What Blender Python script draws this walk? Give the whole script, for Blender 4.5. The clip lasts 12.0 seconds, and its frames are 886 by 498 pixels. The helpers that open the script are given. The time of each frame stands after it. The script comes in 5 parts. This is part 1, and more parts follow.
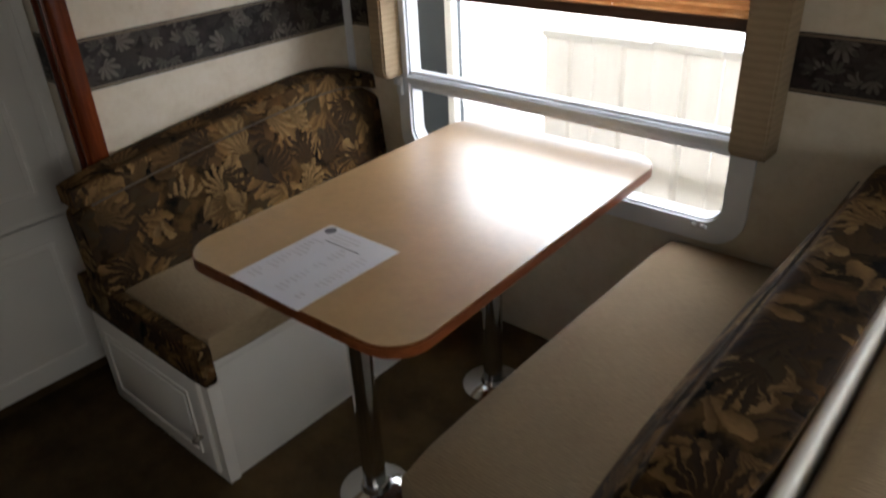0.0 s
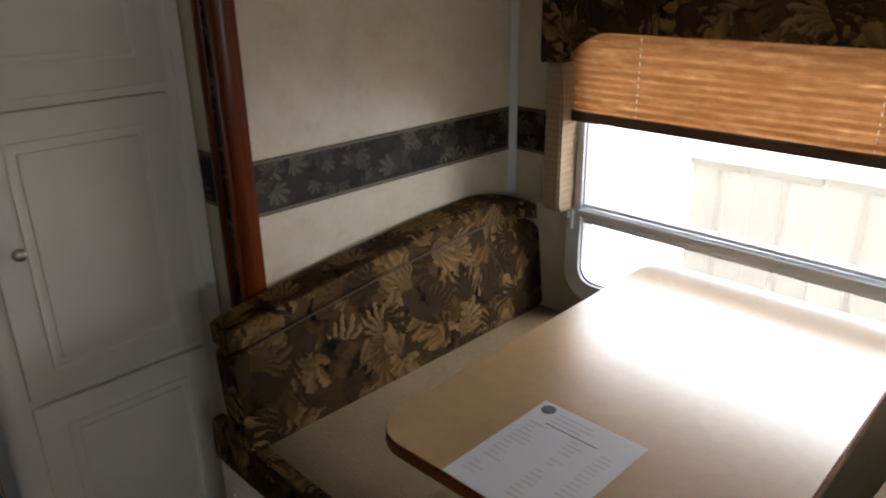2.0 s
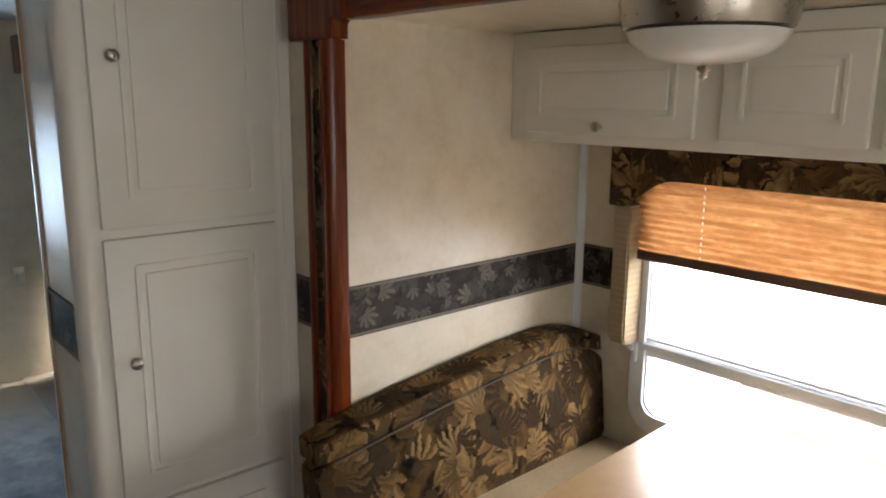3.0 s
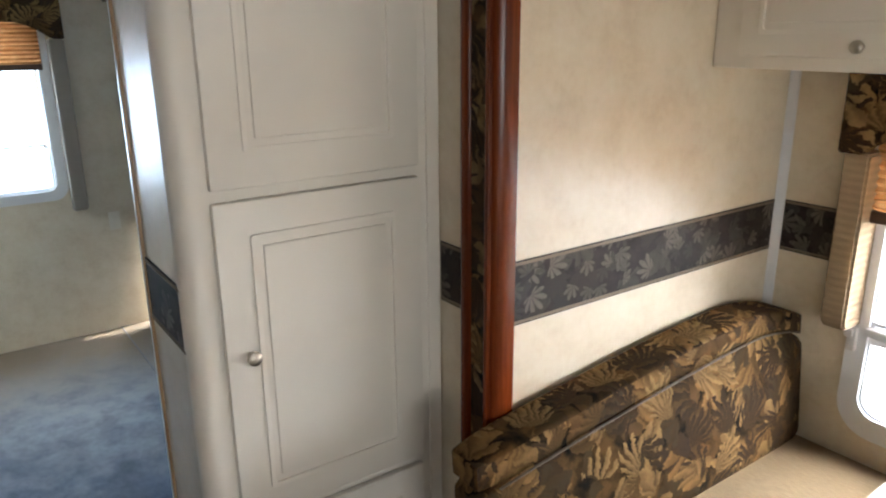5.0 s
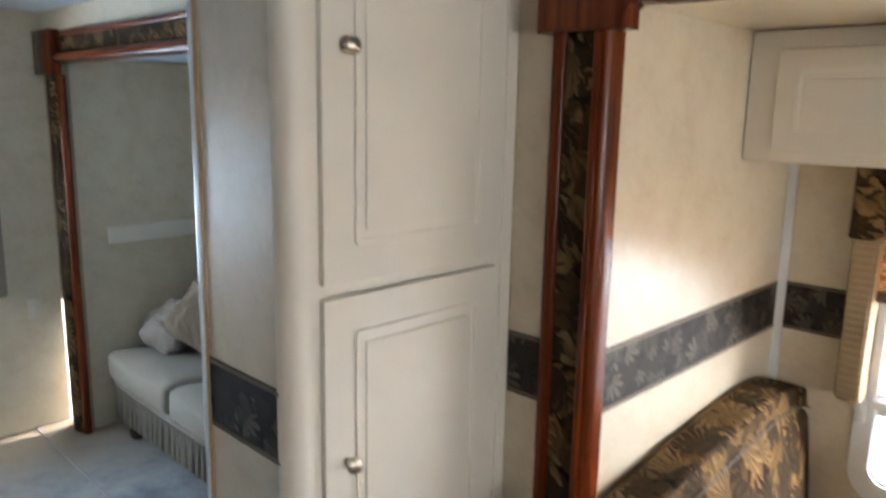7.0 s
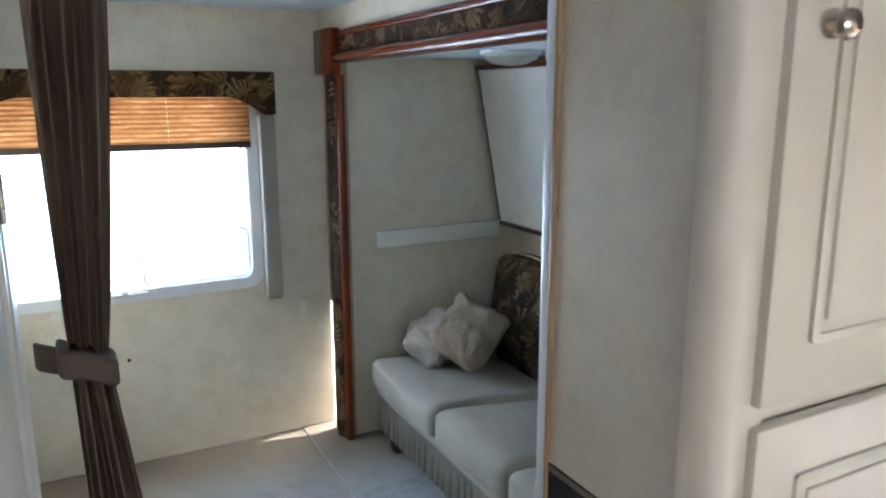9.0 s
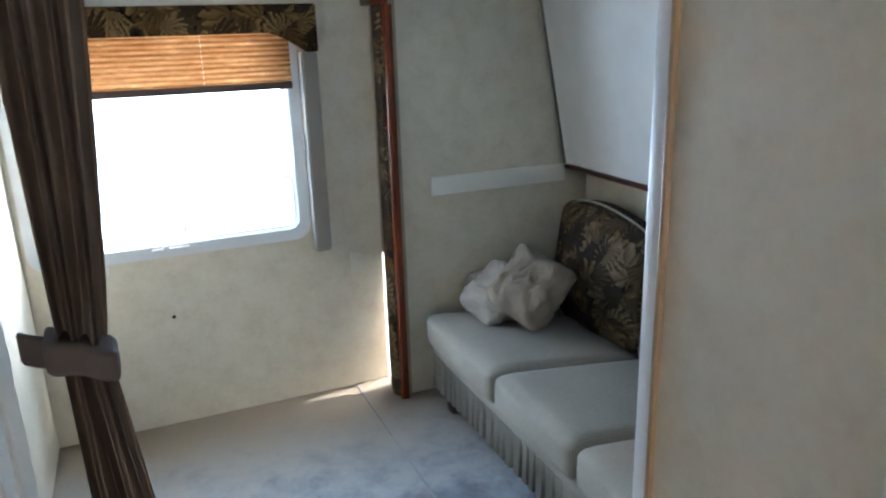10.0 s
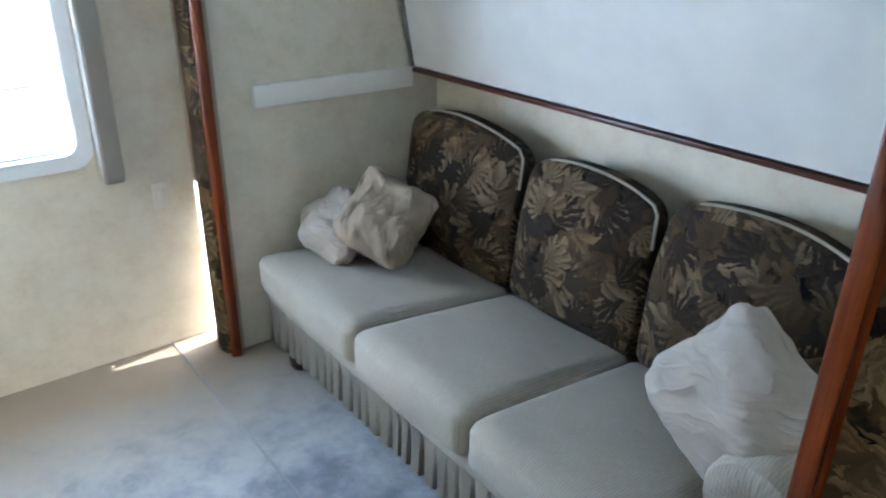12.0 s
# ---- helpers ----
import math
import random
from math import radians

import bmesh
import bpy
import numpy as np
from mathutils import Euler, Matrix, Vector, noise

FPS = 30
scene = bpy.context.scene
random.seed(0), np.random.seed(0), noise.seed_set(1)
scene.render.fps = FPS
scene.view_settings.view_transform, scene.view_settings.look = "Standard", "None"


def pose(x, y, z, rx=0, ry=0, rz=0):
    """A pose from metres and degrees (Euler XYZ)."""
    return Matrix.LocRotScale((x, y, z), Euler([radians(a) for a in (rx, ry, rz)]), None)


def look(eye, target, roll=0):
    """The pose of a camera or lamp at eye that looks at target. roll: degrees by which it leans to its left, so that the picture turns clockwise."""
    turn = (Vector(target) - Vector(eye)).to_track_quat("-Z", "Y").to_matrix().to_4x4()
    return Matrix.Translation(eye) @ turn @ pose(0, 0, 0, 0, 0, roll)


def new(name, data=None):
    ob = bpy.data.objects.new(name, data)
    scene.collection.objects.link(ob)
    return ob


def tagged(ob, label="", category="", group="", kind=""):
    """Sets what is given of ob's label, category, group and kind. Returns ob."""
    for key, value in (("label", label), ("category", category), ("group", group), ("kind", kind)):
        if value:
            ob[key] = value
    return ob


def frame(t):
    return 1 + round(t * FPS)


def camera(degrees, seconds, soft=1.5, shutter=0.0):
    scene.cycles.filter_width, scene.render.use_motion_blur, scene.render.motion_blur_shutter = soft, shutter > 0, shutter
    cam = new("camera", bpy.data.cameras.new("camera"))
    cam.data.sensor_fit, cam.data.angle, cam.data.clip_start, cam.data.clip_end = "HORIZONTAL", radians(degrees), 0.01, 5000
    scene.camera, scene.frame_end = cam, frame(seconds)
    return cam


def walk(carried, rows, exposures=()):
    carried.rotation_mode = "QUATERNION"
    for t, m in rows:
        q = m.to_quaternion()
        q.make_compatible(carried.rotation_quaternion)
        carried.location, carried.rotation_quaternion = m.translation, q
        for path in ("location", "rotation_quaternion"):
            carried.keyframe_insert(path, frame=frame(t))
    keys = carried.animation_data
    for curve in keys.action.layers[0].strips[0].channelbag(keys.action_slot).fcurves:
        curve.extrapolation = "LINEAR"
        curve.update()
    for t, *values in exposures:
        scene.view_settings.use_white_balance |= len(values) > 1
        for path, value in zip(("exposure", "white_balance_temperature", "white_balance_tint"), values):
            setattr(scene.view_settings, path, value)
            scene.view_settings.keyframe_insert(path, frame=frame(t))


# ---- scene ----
cam = camera(62.5, 12.0, soft=2.05, shutter=0.3)
PATH = [
    (0, (0.436, 0.058, 1.493), (-0.73, 1.361, 0.523), -2.9),
    (0.5, (0.298, 0.117, 1.504), (-0.92, 1.48, 0.692), -4.1),
    (1, (0.11, 0.206, 1.514), (-1.152, 1.535, 0.712), -3.8),
    (1.5, (0.036, 0.208, 1.518), (-1.291, 1.473, 0.72), -3.1),
    (2, (-0.044, 0.041, 1.514), (-1.369, 1.349, 0.785), -1.0),
    (2.5, (-0.031, -0.096, 1.532), (-1.448, 1.23, 1.049), -0.5),
    (2.7, (-0.027, -0.122, 1.564), (-1.479, 1.194, 1.168), -0.0),
    (4.3, (-0.141, -0.087, 1.502), (-1.65, 1.103, 0.948), 1.4),
    (4.5, (-0.254, -0.063, 1.487), (-1.768, 1.099, 0.889), 1.0),
    (5, (-0.481, -0.015, 1.534), (-2.042, 1.094, 0.956), -0.5),
    (5.5, (-0.555, -0.072, 1.502), (-2.069, 1.076, 0.876), -2.6),
    (6, (-0.659, -0.217, 1.516), (-1.98, 1.114, 0.821), -0.5),
    (6.5, (-0.705, -0.299, 1.521), (-1.958, 1.136, 0.912), 1.5),
    (7, (-0.774, -0.305, 1.552), (-2.148, 1.099, 1.177), 1.1),
    (7.5, (-0.884, -0.264, 1.605), (-2.465, 0.956, 1.49), -0.4),
    (7.7, (-0.936, -0.255, 1.596), (-2.595, 0.853, 1.458), -0.4),
    (9.3, (-1.29, -0.231, 1.576), (-3.02, 0.666, 1.128), -0.7),
    (9.5, (-1.329, -0.234, 1.543), (-3.059, 0.651, 1.067), -1.0),
    (10, (-1.473, -0.11, 1.571), (-3.24, 0.629, 0.995), -1.8),
    (10.5, (-1.605, 0.02, 1.558), (-3.402, 0.616, 0.915), -2.1),
    (11, (-1.679, 0.043, 1.533), (-3.409, 0.689, 0.764), -1.7),
    (11.5, (-1.877, 0.026, 1.522), (-3.451, 0.923, 0.674), 1.0),
    (12, (-1.966, 0.018, 1.488), (-3.399, 1.145, 0.665), 0.8),
]
walk(cam, [(t, look(eye, target, roll)) for t, eye, target, roll in PATH], [
    (0.0, -1.10, 5950, 10), (0.5, -1.18, 5950, 10), (1.0, -1.54, 5950, 10), (1.5, -1.38, 6000, 10), (2.0, -1.04, 6050, 10), (2.5, -0.44, 6150, 10), (4.5, 0.36, 6050, 10),
    (5.0, 0.62, 6050, 10), (5.5, 0.64, 6050, 10), (6.0, 0.76, 6050, 10), (6.5, 0.91, 6050, 10), (7.0, 0.84, 6050, 10), (7.5, 0.70, 6000, 10), (9.5, 1.02, 5750, 10), (10.0, 1.02, 5700, 10), (10.5, 0.81, 5300, 10), (11.0, 0.68, 5450, 10), (11.5, 1.10, 5550, 10), (12.0, 1.66, 5700, 10),
])

# ---- world, sun, end window light, added lamps ----
world = bpy.data.worlds.new("world")
scene.world = world
world.use_nodes = True
wn = world.node_tree
sky = wn.nodes.new("ShaderNodeTexSky")
sky.sky_type, sky.sun_disc = "NISHITA", False
sky.sun_elevation, sky.sun_rotation = radians(52), radians(-8)
wn.nodes["Background"].inputs["Strength"].default_value = 0.06
wn.links.new(sky.outputs["Color"], wn.nodes["Background"].inputs["Color"])

sun = new("sun", bpy.data.lights.new("sun", "SUN"))
sun.data.energy, sun.data.angle, sun.data.color = 5.0, radians(0.5), (1.0, 0.94, 0.84)
sun.matrix_world = look((-0.14 * 10, 10, 14), (0, 0, 0))


def added_lamp(eye, target, sx, sy, watts, colour):
    ob = new("added_light", bpy.data.lights.new("added_light", "AREA"))
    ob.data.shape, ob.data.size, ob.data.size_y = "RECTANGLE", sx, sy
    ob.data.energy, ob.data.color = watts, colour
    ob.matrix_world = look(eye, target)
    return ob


# stands in for the sky at the end window
added_lamp((-4.62, -0.02, 1.1), (-2.0, 0.1, 0.6), 1.0, 0.62, 11, (0.60, 0.79, 1.0))
# two fill lamps added in unseen openings behind the walk
added_lamp((2.38, -0.2, 1.27), (0.0, 0.1, 1.0), 1.3, 0.62, 18, (1.0, 0.94, 0.86))
added_lamp((1.1, -1.32, 1.27), (0.3, 1.2, 0.7), 1.1, 0.62, 4.0, (1.0, 0.93, 0.84))


# ---- materials ----
def nd(nt, kind, props=None, **sockets):
    n = nt.nodes.new("ShaderNode" + kind)
    p = props or {}
    if "operation" in p:
        n.operation = p["operation"]
    if "use_clamp" in p:
        n.use_clamp = p["use_clamp"]
    if "blend_type" in p:
        n.blend_type = p["blend_type"]
    if "voronoi_dimensions" in p:
        n.voronoi_dimensions, n.feature = p["voronoi_dimensions"], p["feature"]
    if "rotation_type" in p:
        n.rotation_type = p["rotation_type"]
    for k, v in sockets.items():
        sock = n.inputs[int(k[1:])] if k[0] == "i" and k[1:].isdigit() else n.inputs[k.replace("_", " ")]
        if isinstance(v, bpy.types.NodeSocket):
            nt.links.new(v, sock)
        else:
            sock.default_value = v
    return n


def ma(nt, op, a, b=0.0, clamp=False):
    return nd(nt, "Math", {"operation": op, "use_clamp": clamp}, i0=a, i1=b).outputs[0]


def mixc(nt, f, a, b, blend="MIX"):
    n = nd(nt, "MixRGB", {"blend_type": blend}, Fac=f)
    for k, v in ((1, a), (2, b)):
        if isinstance(v, bpy.types.NodeSocket):
            nt.links.new(v, n.inputs[k])
        else:
            n.inputs[k].default_value = (*v, 1)
    return n.outputs[0]


def ramp(nt, fac, stops, interp="LINEAR"):
    n = nd(nt, "ValToRGB", None, Fac=fac)
    n.color_ramp.interpolation = interp
    while len(n.color_ramp.elements) < len(stops):
        n.color_ramp.elements.new(0.5)
    for e, (p, c) in zip(n.color_ramp.elements, stops):
        e.position = p
        e.color = (*c, 1) if len(c) == 3 else c
    return n.outputs[0]


def material(name):
    m = bpy.data.materials.new(name)
    m.use_nodes = True
    return m, m.node_tree, m.node_tree.nodes["Principled BSDF"]


def uvs(nt, scale=1.0):
    tc = nd(nt, "TexCoord")
    return nd(nt, "VectorMath", {"operation": "SCALE"}, i0=tc.outputs["UV"], Scale=scale).outputs[0]


def noise_tex(nt, vec, scale, detail=4.0, rough=0.55):
    return nd(nt, "TexNoise", None, Vector=vec, Scale=scale, Detail=detail, Roughness=rough).outputs["Fac"]


def bump(nt, bsdf, height, strength=0.3, dist=0.002):
    b = nd(nt, "Bump", None, Height=height, Strength=strength, Distance=dist)
    nt.links.new(b.outputs[0], bsdf.inputs["Normal"])


def plain(name, colour, rough=0.5, metal=0.0, vary=0.12, scale=6.0, grain=0.0, grain_scale=300.0, spec=None):
    m, nt, b = material(name)
    v = uvs(nt)
    f = noise_tex(nt, v, scale)
    dark = tuple(c * (1 - vary) for c in colour)
    light = tuple(min(1, c * (1 + vary * 0.6)) for c in colour)
    nt.links.new(ramp(nt, f, ((0.3, dark), (0.7, light))), b.inputs["Base Color"])
    b.inputs["Roughness"].default_value, b.inputs["Metallic"].default_value = rough, metal
    if spec is not None:
        b.inputs["Specular IOR Level"].default_value = spec
    rr = nd(nt, "MapRange", None, Value=noise_tex(nt, v, scale * 4), i3=rough * 0.85, i4=min(1, rough * 1.15))
    nt.links.new(rr.outputs[0], b.inputs["Roughness"])
    if grain:
        bump(nt, b, noise_tex(nt, v, grain_scale, 3), grain, 0.001)
    return m


def leaf_layer(nt, vec, scale, lobes, depth, size, spread, shift, base=0.35):
    """One scatter of fan-shaped leaves with deep lobes: mask, random tone, distance from the stalk, lobe."""
    w = nd(nt, "Mapping", None, Vector=vec, Scale=(scale, scale, 1), Location=(shift, shift * 0.7, 0)).outputs[0]
    vo = nd(nt, "TexVoronoi", {"voronoi_dimensions": "2D", "feature": "F1"}, Vector=w, Scale=1.0, Randomness=0.85)
    loc = nd(nt, "VectorMath", {"operation": "SUBTRACT"}, i0=w, i1=vo.outputs["Position"]).outputs[0]
    rnd = nd(nt, "SeparateColor", None, Color=vo.outputs["Color"])
    rot = nd(nt, "VectorRotate", {"rotation_type": "Z_AXIS"}, Vector=loc, Angle=ma(nt, "MULTIPLY", rnd.outputs[0], 6.283)).outputs[0]
    xy = nd(nt, "SeparateXYZ", None, Vector=rot)
    x, y = ma(nt, "ADD", xy.outputs[0], base), xy.outputs[1]
    ang = ma(nt, "ARCTAN2", y, x)
    r = ma(nt, "SQRT", ma(nt, "ADD", ma(nt, "MULTIPLY", x, x), ma(nt, "MULTIPLY", y, y)))
    lob = ma(nt, "ABSOLUTE", ma(nt, "COSINE", ma(nt, "MULTIPLY", ang, lobes)))
    lob = ma(nt, "POWER", lob, 0.7)
    env = ma(nt, "POWER", ma(nt, "MAXIMUM", ma(nt, "COSINE", ma(nt, "MULTIPLY", ang, spread)), 0.0), 0.6)
    edge = ma(nt, "MULTIPLY", ma(nt, "ADD", ma(nt, "MULTIPLY", lob, depth), 1 - depth), ma(nt, "MULTIPLY", env, size))
    mask = nd(nt, "MapRange", None, Value=ma(nt, "SUBTRACT", edge, r), i1=0.0, i2=0.04).outputs[0]
    side = ma(nt, "ADD", ma(nt, "MULTIPLY", ma(nt, "SINE", ma(nt, "MULTIPLY", ang, 2 * lobes)), 0.5), 0.5)
    return mask, rnd.outputs[1], ma(nt, "DIVIDE", r, size), lob, side


def floral(name, scale=1.0, gain=1.0, rough=0.85, ground=1.0, tint=(1.0, 1.0, 1.0)):
    m, nt, b = material(name)
    v0 = uvs(nt)
    warp = nd(nt, "TexNoise", None, Vector=v0, Scale=11.0 * scale, Detail=3.0)
    wv = nd(nt, "VectorMath", {"operation": "SUBTRACT"}, i0=warp.outputs["Color"], i1=(0.5, 0.5, 0.5)).outputs[0]
    v = nd(nt, "VectorMath", {"operation": "ADD"}, i0=v0, i1=nd(nt, "VectorMath", {"operation": "SCALE"}, i0=wv, Scale=0.08 / scale).outputs[0]).outputs[0]
    rag = nd(nt, "TexNoise", None, Vector=v0, Scale=75.0 * scale, Detail=2.0)
    rv = nd(nt, "VectorMath", {"operation": "SUBTRACT"}, i0=rag.outputs["Color"], i1=(0.5, 0.5, 0.5)).outputs[0]
    v = nd(nt, "VectorMath", {"operation": "ADD"}, i0=v, i1=nd(nt, "VectorMath", {"operation": "SCALE"}, i0=rv, Scale=0.020 / scale).outputs[0]).outputs[0]
    g = lambda r_, g_, b_: (r_ * gain * tint[0], g_ * gain * tint[1], b_ * gain * tint[2])  # noqa: E731
    col = ramp(nt, noise_tex(nt, v, 9 * scale, 3), ((0.36, g(0.009 * ground ** 2, 0.0075 * ground ** 2, 0.008 * ground ** 2)), (0.47, g(0.045 * ground, 0.028 * ground, 0.013 * ground)), (0.62, g(0.16 * ground, 0.093 * ground, 0.037 * ground))))
    for sc, lobes, depth, size, spread, shift, base, pal in (
        (5.6, 3.0, 0.35, 1.05, 1.15, 3.1, 0.48, ((0.0, g(0.022, 0.02, 0.026)), (0.25, g(0.13, 0.078, 0.034)), (0.5, g(0.055, 0.048, 0.032)), (0.75, g(0.20, 0.11, 0.042)))),
        (5.2, 7.5, 0.60, 1.12, 1.25, 9.4, 0.52, ((0.0, g(0.36, 0.225, 0.09)), (0.3, g(0.09, 0.055, 0.026)), (0.5, g(0.024, 0.022, 0.03)), (0.7, g(0.44, 0.30, 0.135)))),
        (6.2, 4.2, 0.50, 0.98, 1.45, 17.7, 0.46, ((0.0, g(0.40, 0.26, 0.11)), (0.28, g(0.14, 0.085, 0.04)), (0.52, g(0.05, 0.045, 0.034)), (0.74, g(0.46, 0.33, 0.16)))),
        (5.6, 10.5, 0.80, 1.05, 1.2, 27.3, 0.50, ((0.0, g(0.016, 0.014, 0.018)), (0.35, g(0.46, 0.33, 0.16)), (0.55, g(0.012, 0.011, 0.016)), (0.8, g(0.20, 0.13, 0.06)))),
    ):
        mask, tone, out, lob, side = leaf_layer(nt, v, sc * scale, lobes, depth, size, spread, shift, base)
        c = ramp(nt, tone, pal, "CONSTANT")
        c = mixc(nt, ma(nt, "MULTIPLY", ma(nt, "SUBTRACT", 1.0, lob), 0.75), c, g(0.03, 0.02, 0.012))
        c = mixc(nt, ma(nt, "MULTIPLY", ma(nt, "SUBTRACT", 1.0, out, True), 0.55), c, g(0.035, 0.023, 0.012))
        c = mixc(nt, ma(nt, "MULTIPLY", side, 0.45), c, g(0.06, 0.036, 0.016))
        c = mixc(nt, ma(nt, "MULTIPLY", noise_tex(nt, v0, 45 * scale, 3), 0.5), c, g(0.085, 0.052, 0.024))
        keep = ma(nt, "GREATER_THAN", noise_tex(nt, v, 3.0 * scale + shift * 0.03, 1), 0.40)
        col = mixc(nt, ma(nt, "MULTIPLY", mask, keep), col, c)
    nt.links.new(col, b.inputs["Base Color"])
    b.inputs["Roughness"].default_value = rough
    b.inputs["Specular IOR Level"].default_value = 0.1
    bump(nt, b, noise_tex(nt, v0, 500, 2), 0.25, 0.001)
    return m


def woven(name, colour, ribs=220.0, along=0, rough=0.9, vary=0.25, relief=0.6):
    """Ribbed upholstery: fine cords, flecks and broad wear."""
    m, nt, b = material(name)
    v = uvs(nt)
    xyz = nd(nt, "SeparateXYZ", None, Vector=v)
    wave = ma(nt, "ADD", ma(nt, "MULTIPLY", ma(nt, "SINE", ma(nt, "MULTIPLY", xyz.outputs[along], ribs * 6.283)), 0.5), 0.5)
    st = nd(nt, "Mapping", None, Vector=v, Scale=(40, 400, 1) if along else (400, 40, 1)).outputs[0]
    fleck = noise_tex(nt, st, 1.0, 2)
    wear = noise_tex(nt, v, 3.0, 3)
    f = ma(nt, "ADD", ma(nt, "MULTIPLY", fleck, 0.55), ma(nt, "MULTIPLY", wear, 0.45))
    dark, light = tuple(c * (1 - vary) for c in colour), tuple(c * (1 + vary) for c in colour)
    c = ramp(nt, f, ((0.32, dark), (0.68, light)))
    c = mixc(nt, ma(nt, "MULTIPLY", ma(nt, "SUBTRACT", 1.0, wave), 0.25), c, tuple(x * 0.5 for x in colour))
    nt.links.new(c, b.inputs["Base Color"])
    b.inputs["Roughness"].default_value = rough
    b.inputs["Sheen Weight"].default_value = 0.04
    b.inputs["Specular IOR Level"].default_value = 0.3
    bump(nt, b, ma(nt, "ADD", wave, fleck), relief, 0.0015)
    return m


def creased_cotton(name, colour, stretch):
    """Slack cotton cloth: long soft creases over a fine weave."""
    m, nt, b = material(name)
    tc = nd(nt, "TexCoord")
    o = tc.outputs["Object"]
    warp = nd(nt, "TexNoise", None, Vector=o, Scale=7.0, Detail=2.0)
    off = nd(nt, "VectorMath", {"operation": "SCALE"}, i0=warp.outputs["Color"], Scale=0.10).outputs[0]
    w = nd(nt, "Mapping", None, Vector=nd(nt, "VectorMath", {"operation": "ADD"}, i0=o, i1=off).outputs[0], Scale=(stretch[0], 12, stretch[1])).outputs[0]
    n = noise_tex(nt, w, 1.0, 2, 0.5)
    ridge = ma(nt, "POWER", ma(nt, "SUBTRACT", 1.0, ma(nt, "ABSOLUTE", ma(nt, "MULTIPLY", ma(nt, "SUBTRACT", n, 0.5), 2.6)), True), 3.0)
    c = ramp(nt, noise_tex(nt, o, 9.0, 3), ((0.3, tuple(x * 0.88 for x in colour)), (0.7, tuple(x * 1.06 for x in colour))))
    nt.links.new(c, b.inputs["Base Color"])
    b.inputs["Roughness"].default_value = 0.9
    b.inputs["Specular IOR Level"].default_value = 0.2
    h = ma(nt, "ADD", ma(nt, "MULTIPLY", ridge, 1.0), ma(nt, "MULTIPLY", noise_tex(nt, o, 420, 2), 0.06))
    bump(nt, b, h, 0.5, 0.009)
    return m


def wood(name, dark, light, rough=0.3, scale=1.0, along=2):
    m, nt, b = material(name)
    tc = nd(nt, "TexCoord")
    s = [60.0 * scale, 60.0 * scale, 60.0 * scale]
    s[along] = 3.0 * scale
    w = nd(nt, "Mapping", None, Vector=tc.outputs["Object"], Scale=tuple(s)).outputs[0]
    f = noise_tex(nt, w, 1.0, 5, 0.6)
    nt.links.new(ramp(nt, f, ((0.3, dark), (0.7, light))), b.inputs["Base Color"])
    b.inputs["Roughness"].default_value = rough
    b.inputs["Specular IOR Level"].default_value = 0.35
    bump(nt, b, f, 0.12, 0.001)
    return m


def carpet(name, a, c, fine=260.0):
    m, nt, b = material(name)
    v = uvs(nt)
    f = ma(nt, "ADD", ma(nt, "MULTIPLY", noise_tex(nt, v, fine, 3), 0.45), ma(nt, "MULTIPLY", noise_tex(nt, v, 4.5, 5, 0.65), 0.55))
    nt.links.new(ramp(nt, f, ((0.36, a), (0.62, c))), b.inputs["Base Color"])
    b.inputs["Roughness"].default_value = 1.0
    b.inputs["Sheen Weight"].default_value = 0.03
    b.inputs["Specular IOR Level"].default_value = 0.2
    bump(nt, b, ma(nt, "ADD", noise_tex(nt, v, 420, 3), noise_tex(nt, v, 40, 3)), 0.7, 0.004)
    return m


def lounge_carpet():
    """Grey-blue pile: deep blue by the passage, paler grey further in, tan along the end wall."""
    m, nt, b = material("grey_blue_carpet")
    v = uvs(nt)
    xyz = nd(nt, "SeparateXYZ", None, Vector=v)
    broad = noise_tex(nt, v, 1.6, 4, 0.6)
    blot = noise_tex(nt, v, 7.0, 5, 0.7)
    tuft = noise_tex(nt, v, 260.0, 3)
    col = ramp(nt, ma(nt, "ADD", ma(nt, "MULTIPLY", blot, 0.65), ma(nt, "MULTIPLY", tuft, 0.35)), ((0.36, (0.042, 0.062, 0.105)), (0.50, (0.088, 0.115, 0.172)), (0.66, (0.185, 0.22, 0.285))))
    grey_mix = nd(nt, "MapRange", None, Value=ma(nt, "ADD", ma(nt, "MULTIPLY", xyz.outputs[0], -1.0), ma(nt, "MULTIPLY", ma(nt, "SUBTRACT", broad, 0.5), 1.6)), i1=2.85, i2=3.5).outputs[0]
    col = mixc(nt, ma(nt, "MULTIPLY", grey_mix, 0.85), col, ramp(nt, blot, ((0.35, (0.21, 0.215, 0.225)), (0.62, (0.42, 0.42, 0.42)))))
    tan_mix = nd(nt, "MapRange", None, Value=ma(nt, "ADD", ma(nt, "MULTIPLY", xyz.outputs[0], -1.0), ma(nt, "MULTIPLY", ma(nt, "SUBTRACT", blot, 0.5), 0.9)), i1=3.6, i2=4.3).outputs[0]
    col = mixc(nt, ma(nt, "MULTIPLY", tan_mix, 0.95), col, (0.25, 0.19, 0.12))
    nt.links.new(col, b.inputs["Base Color"])
    b.inputs["Roughness"].default_value = 1.0
    b.inputs["Sheen Weight"].default_value = 0.15
    bump(nt, b, ma(nt, "ADD", noise_tex(nt, v, 420, 3), noise_tex(nt, v, 40, 3)), 0.7, 0.004)
    return m


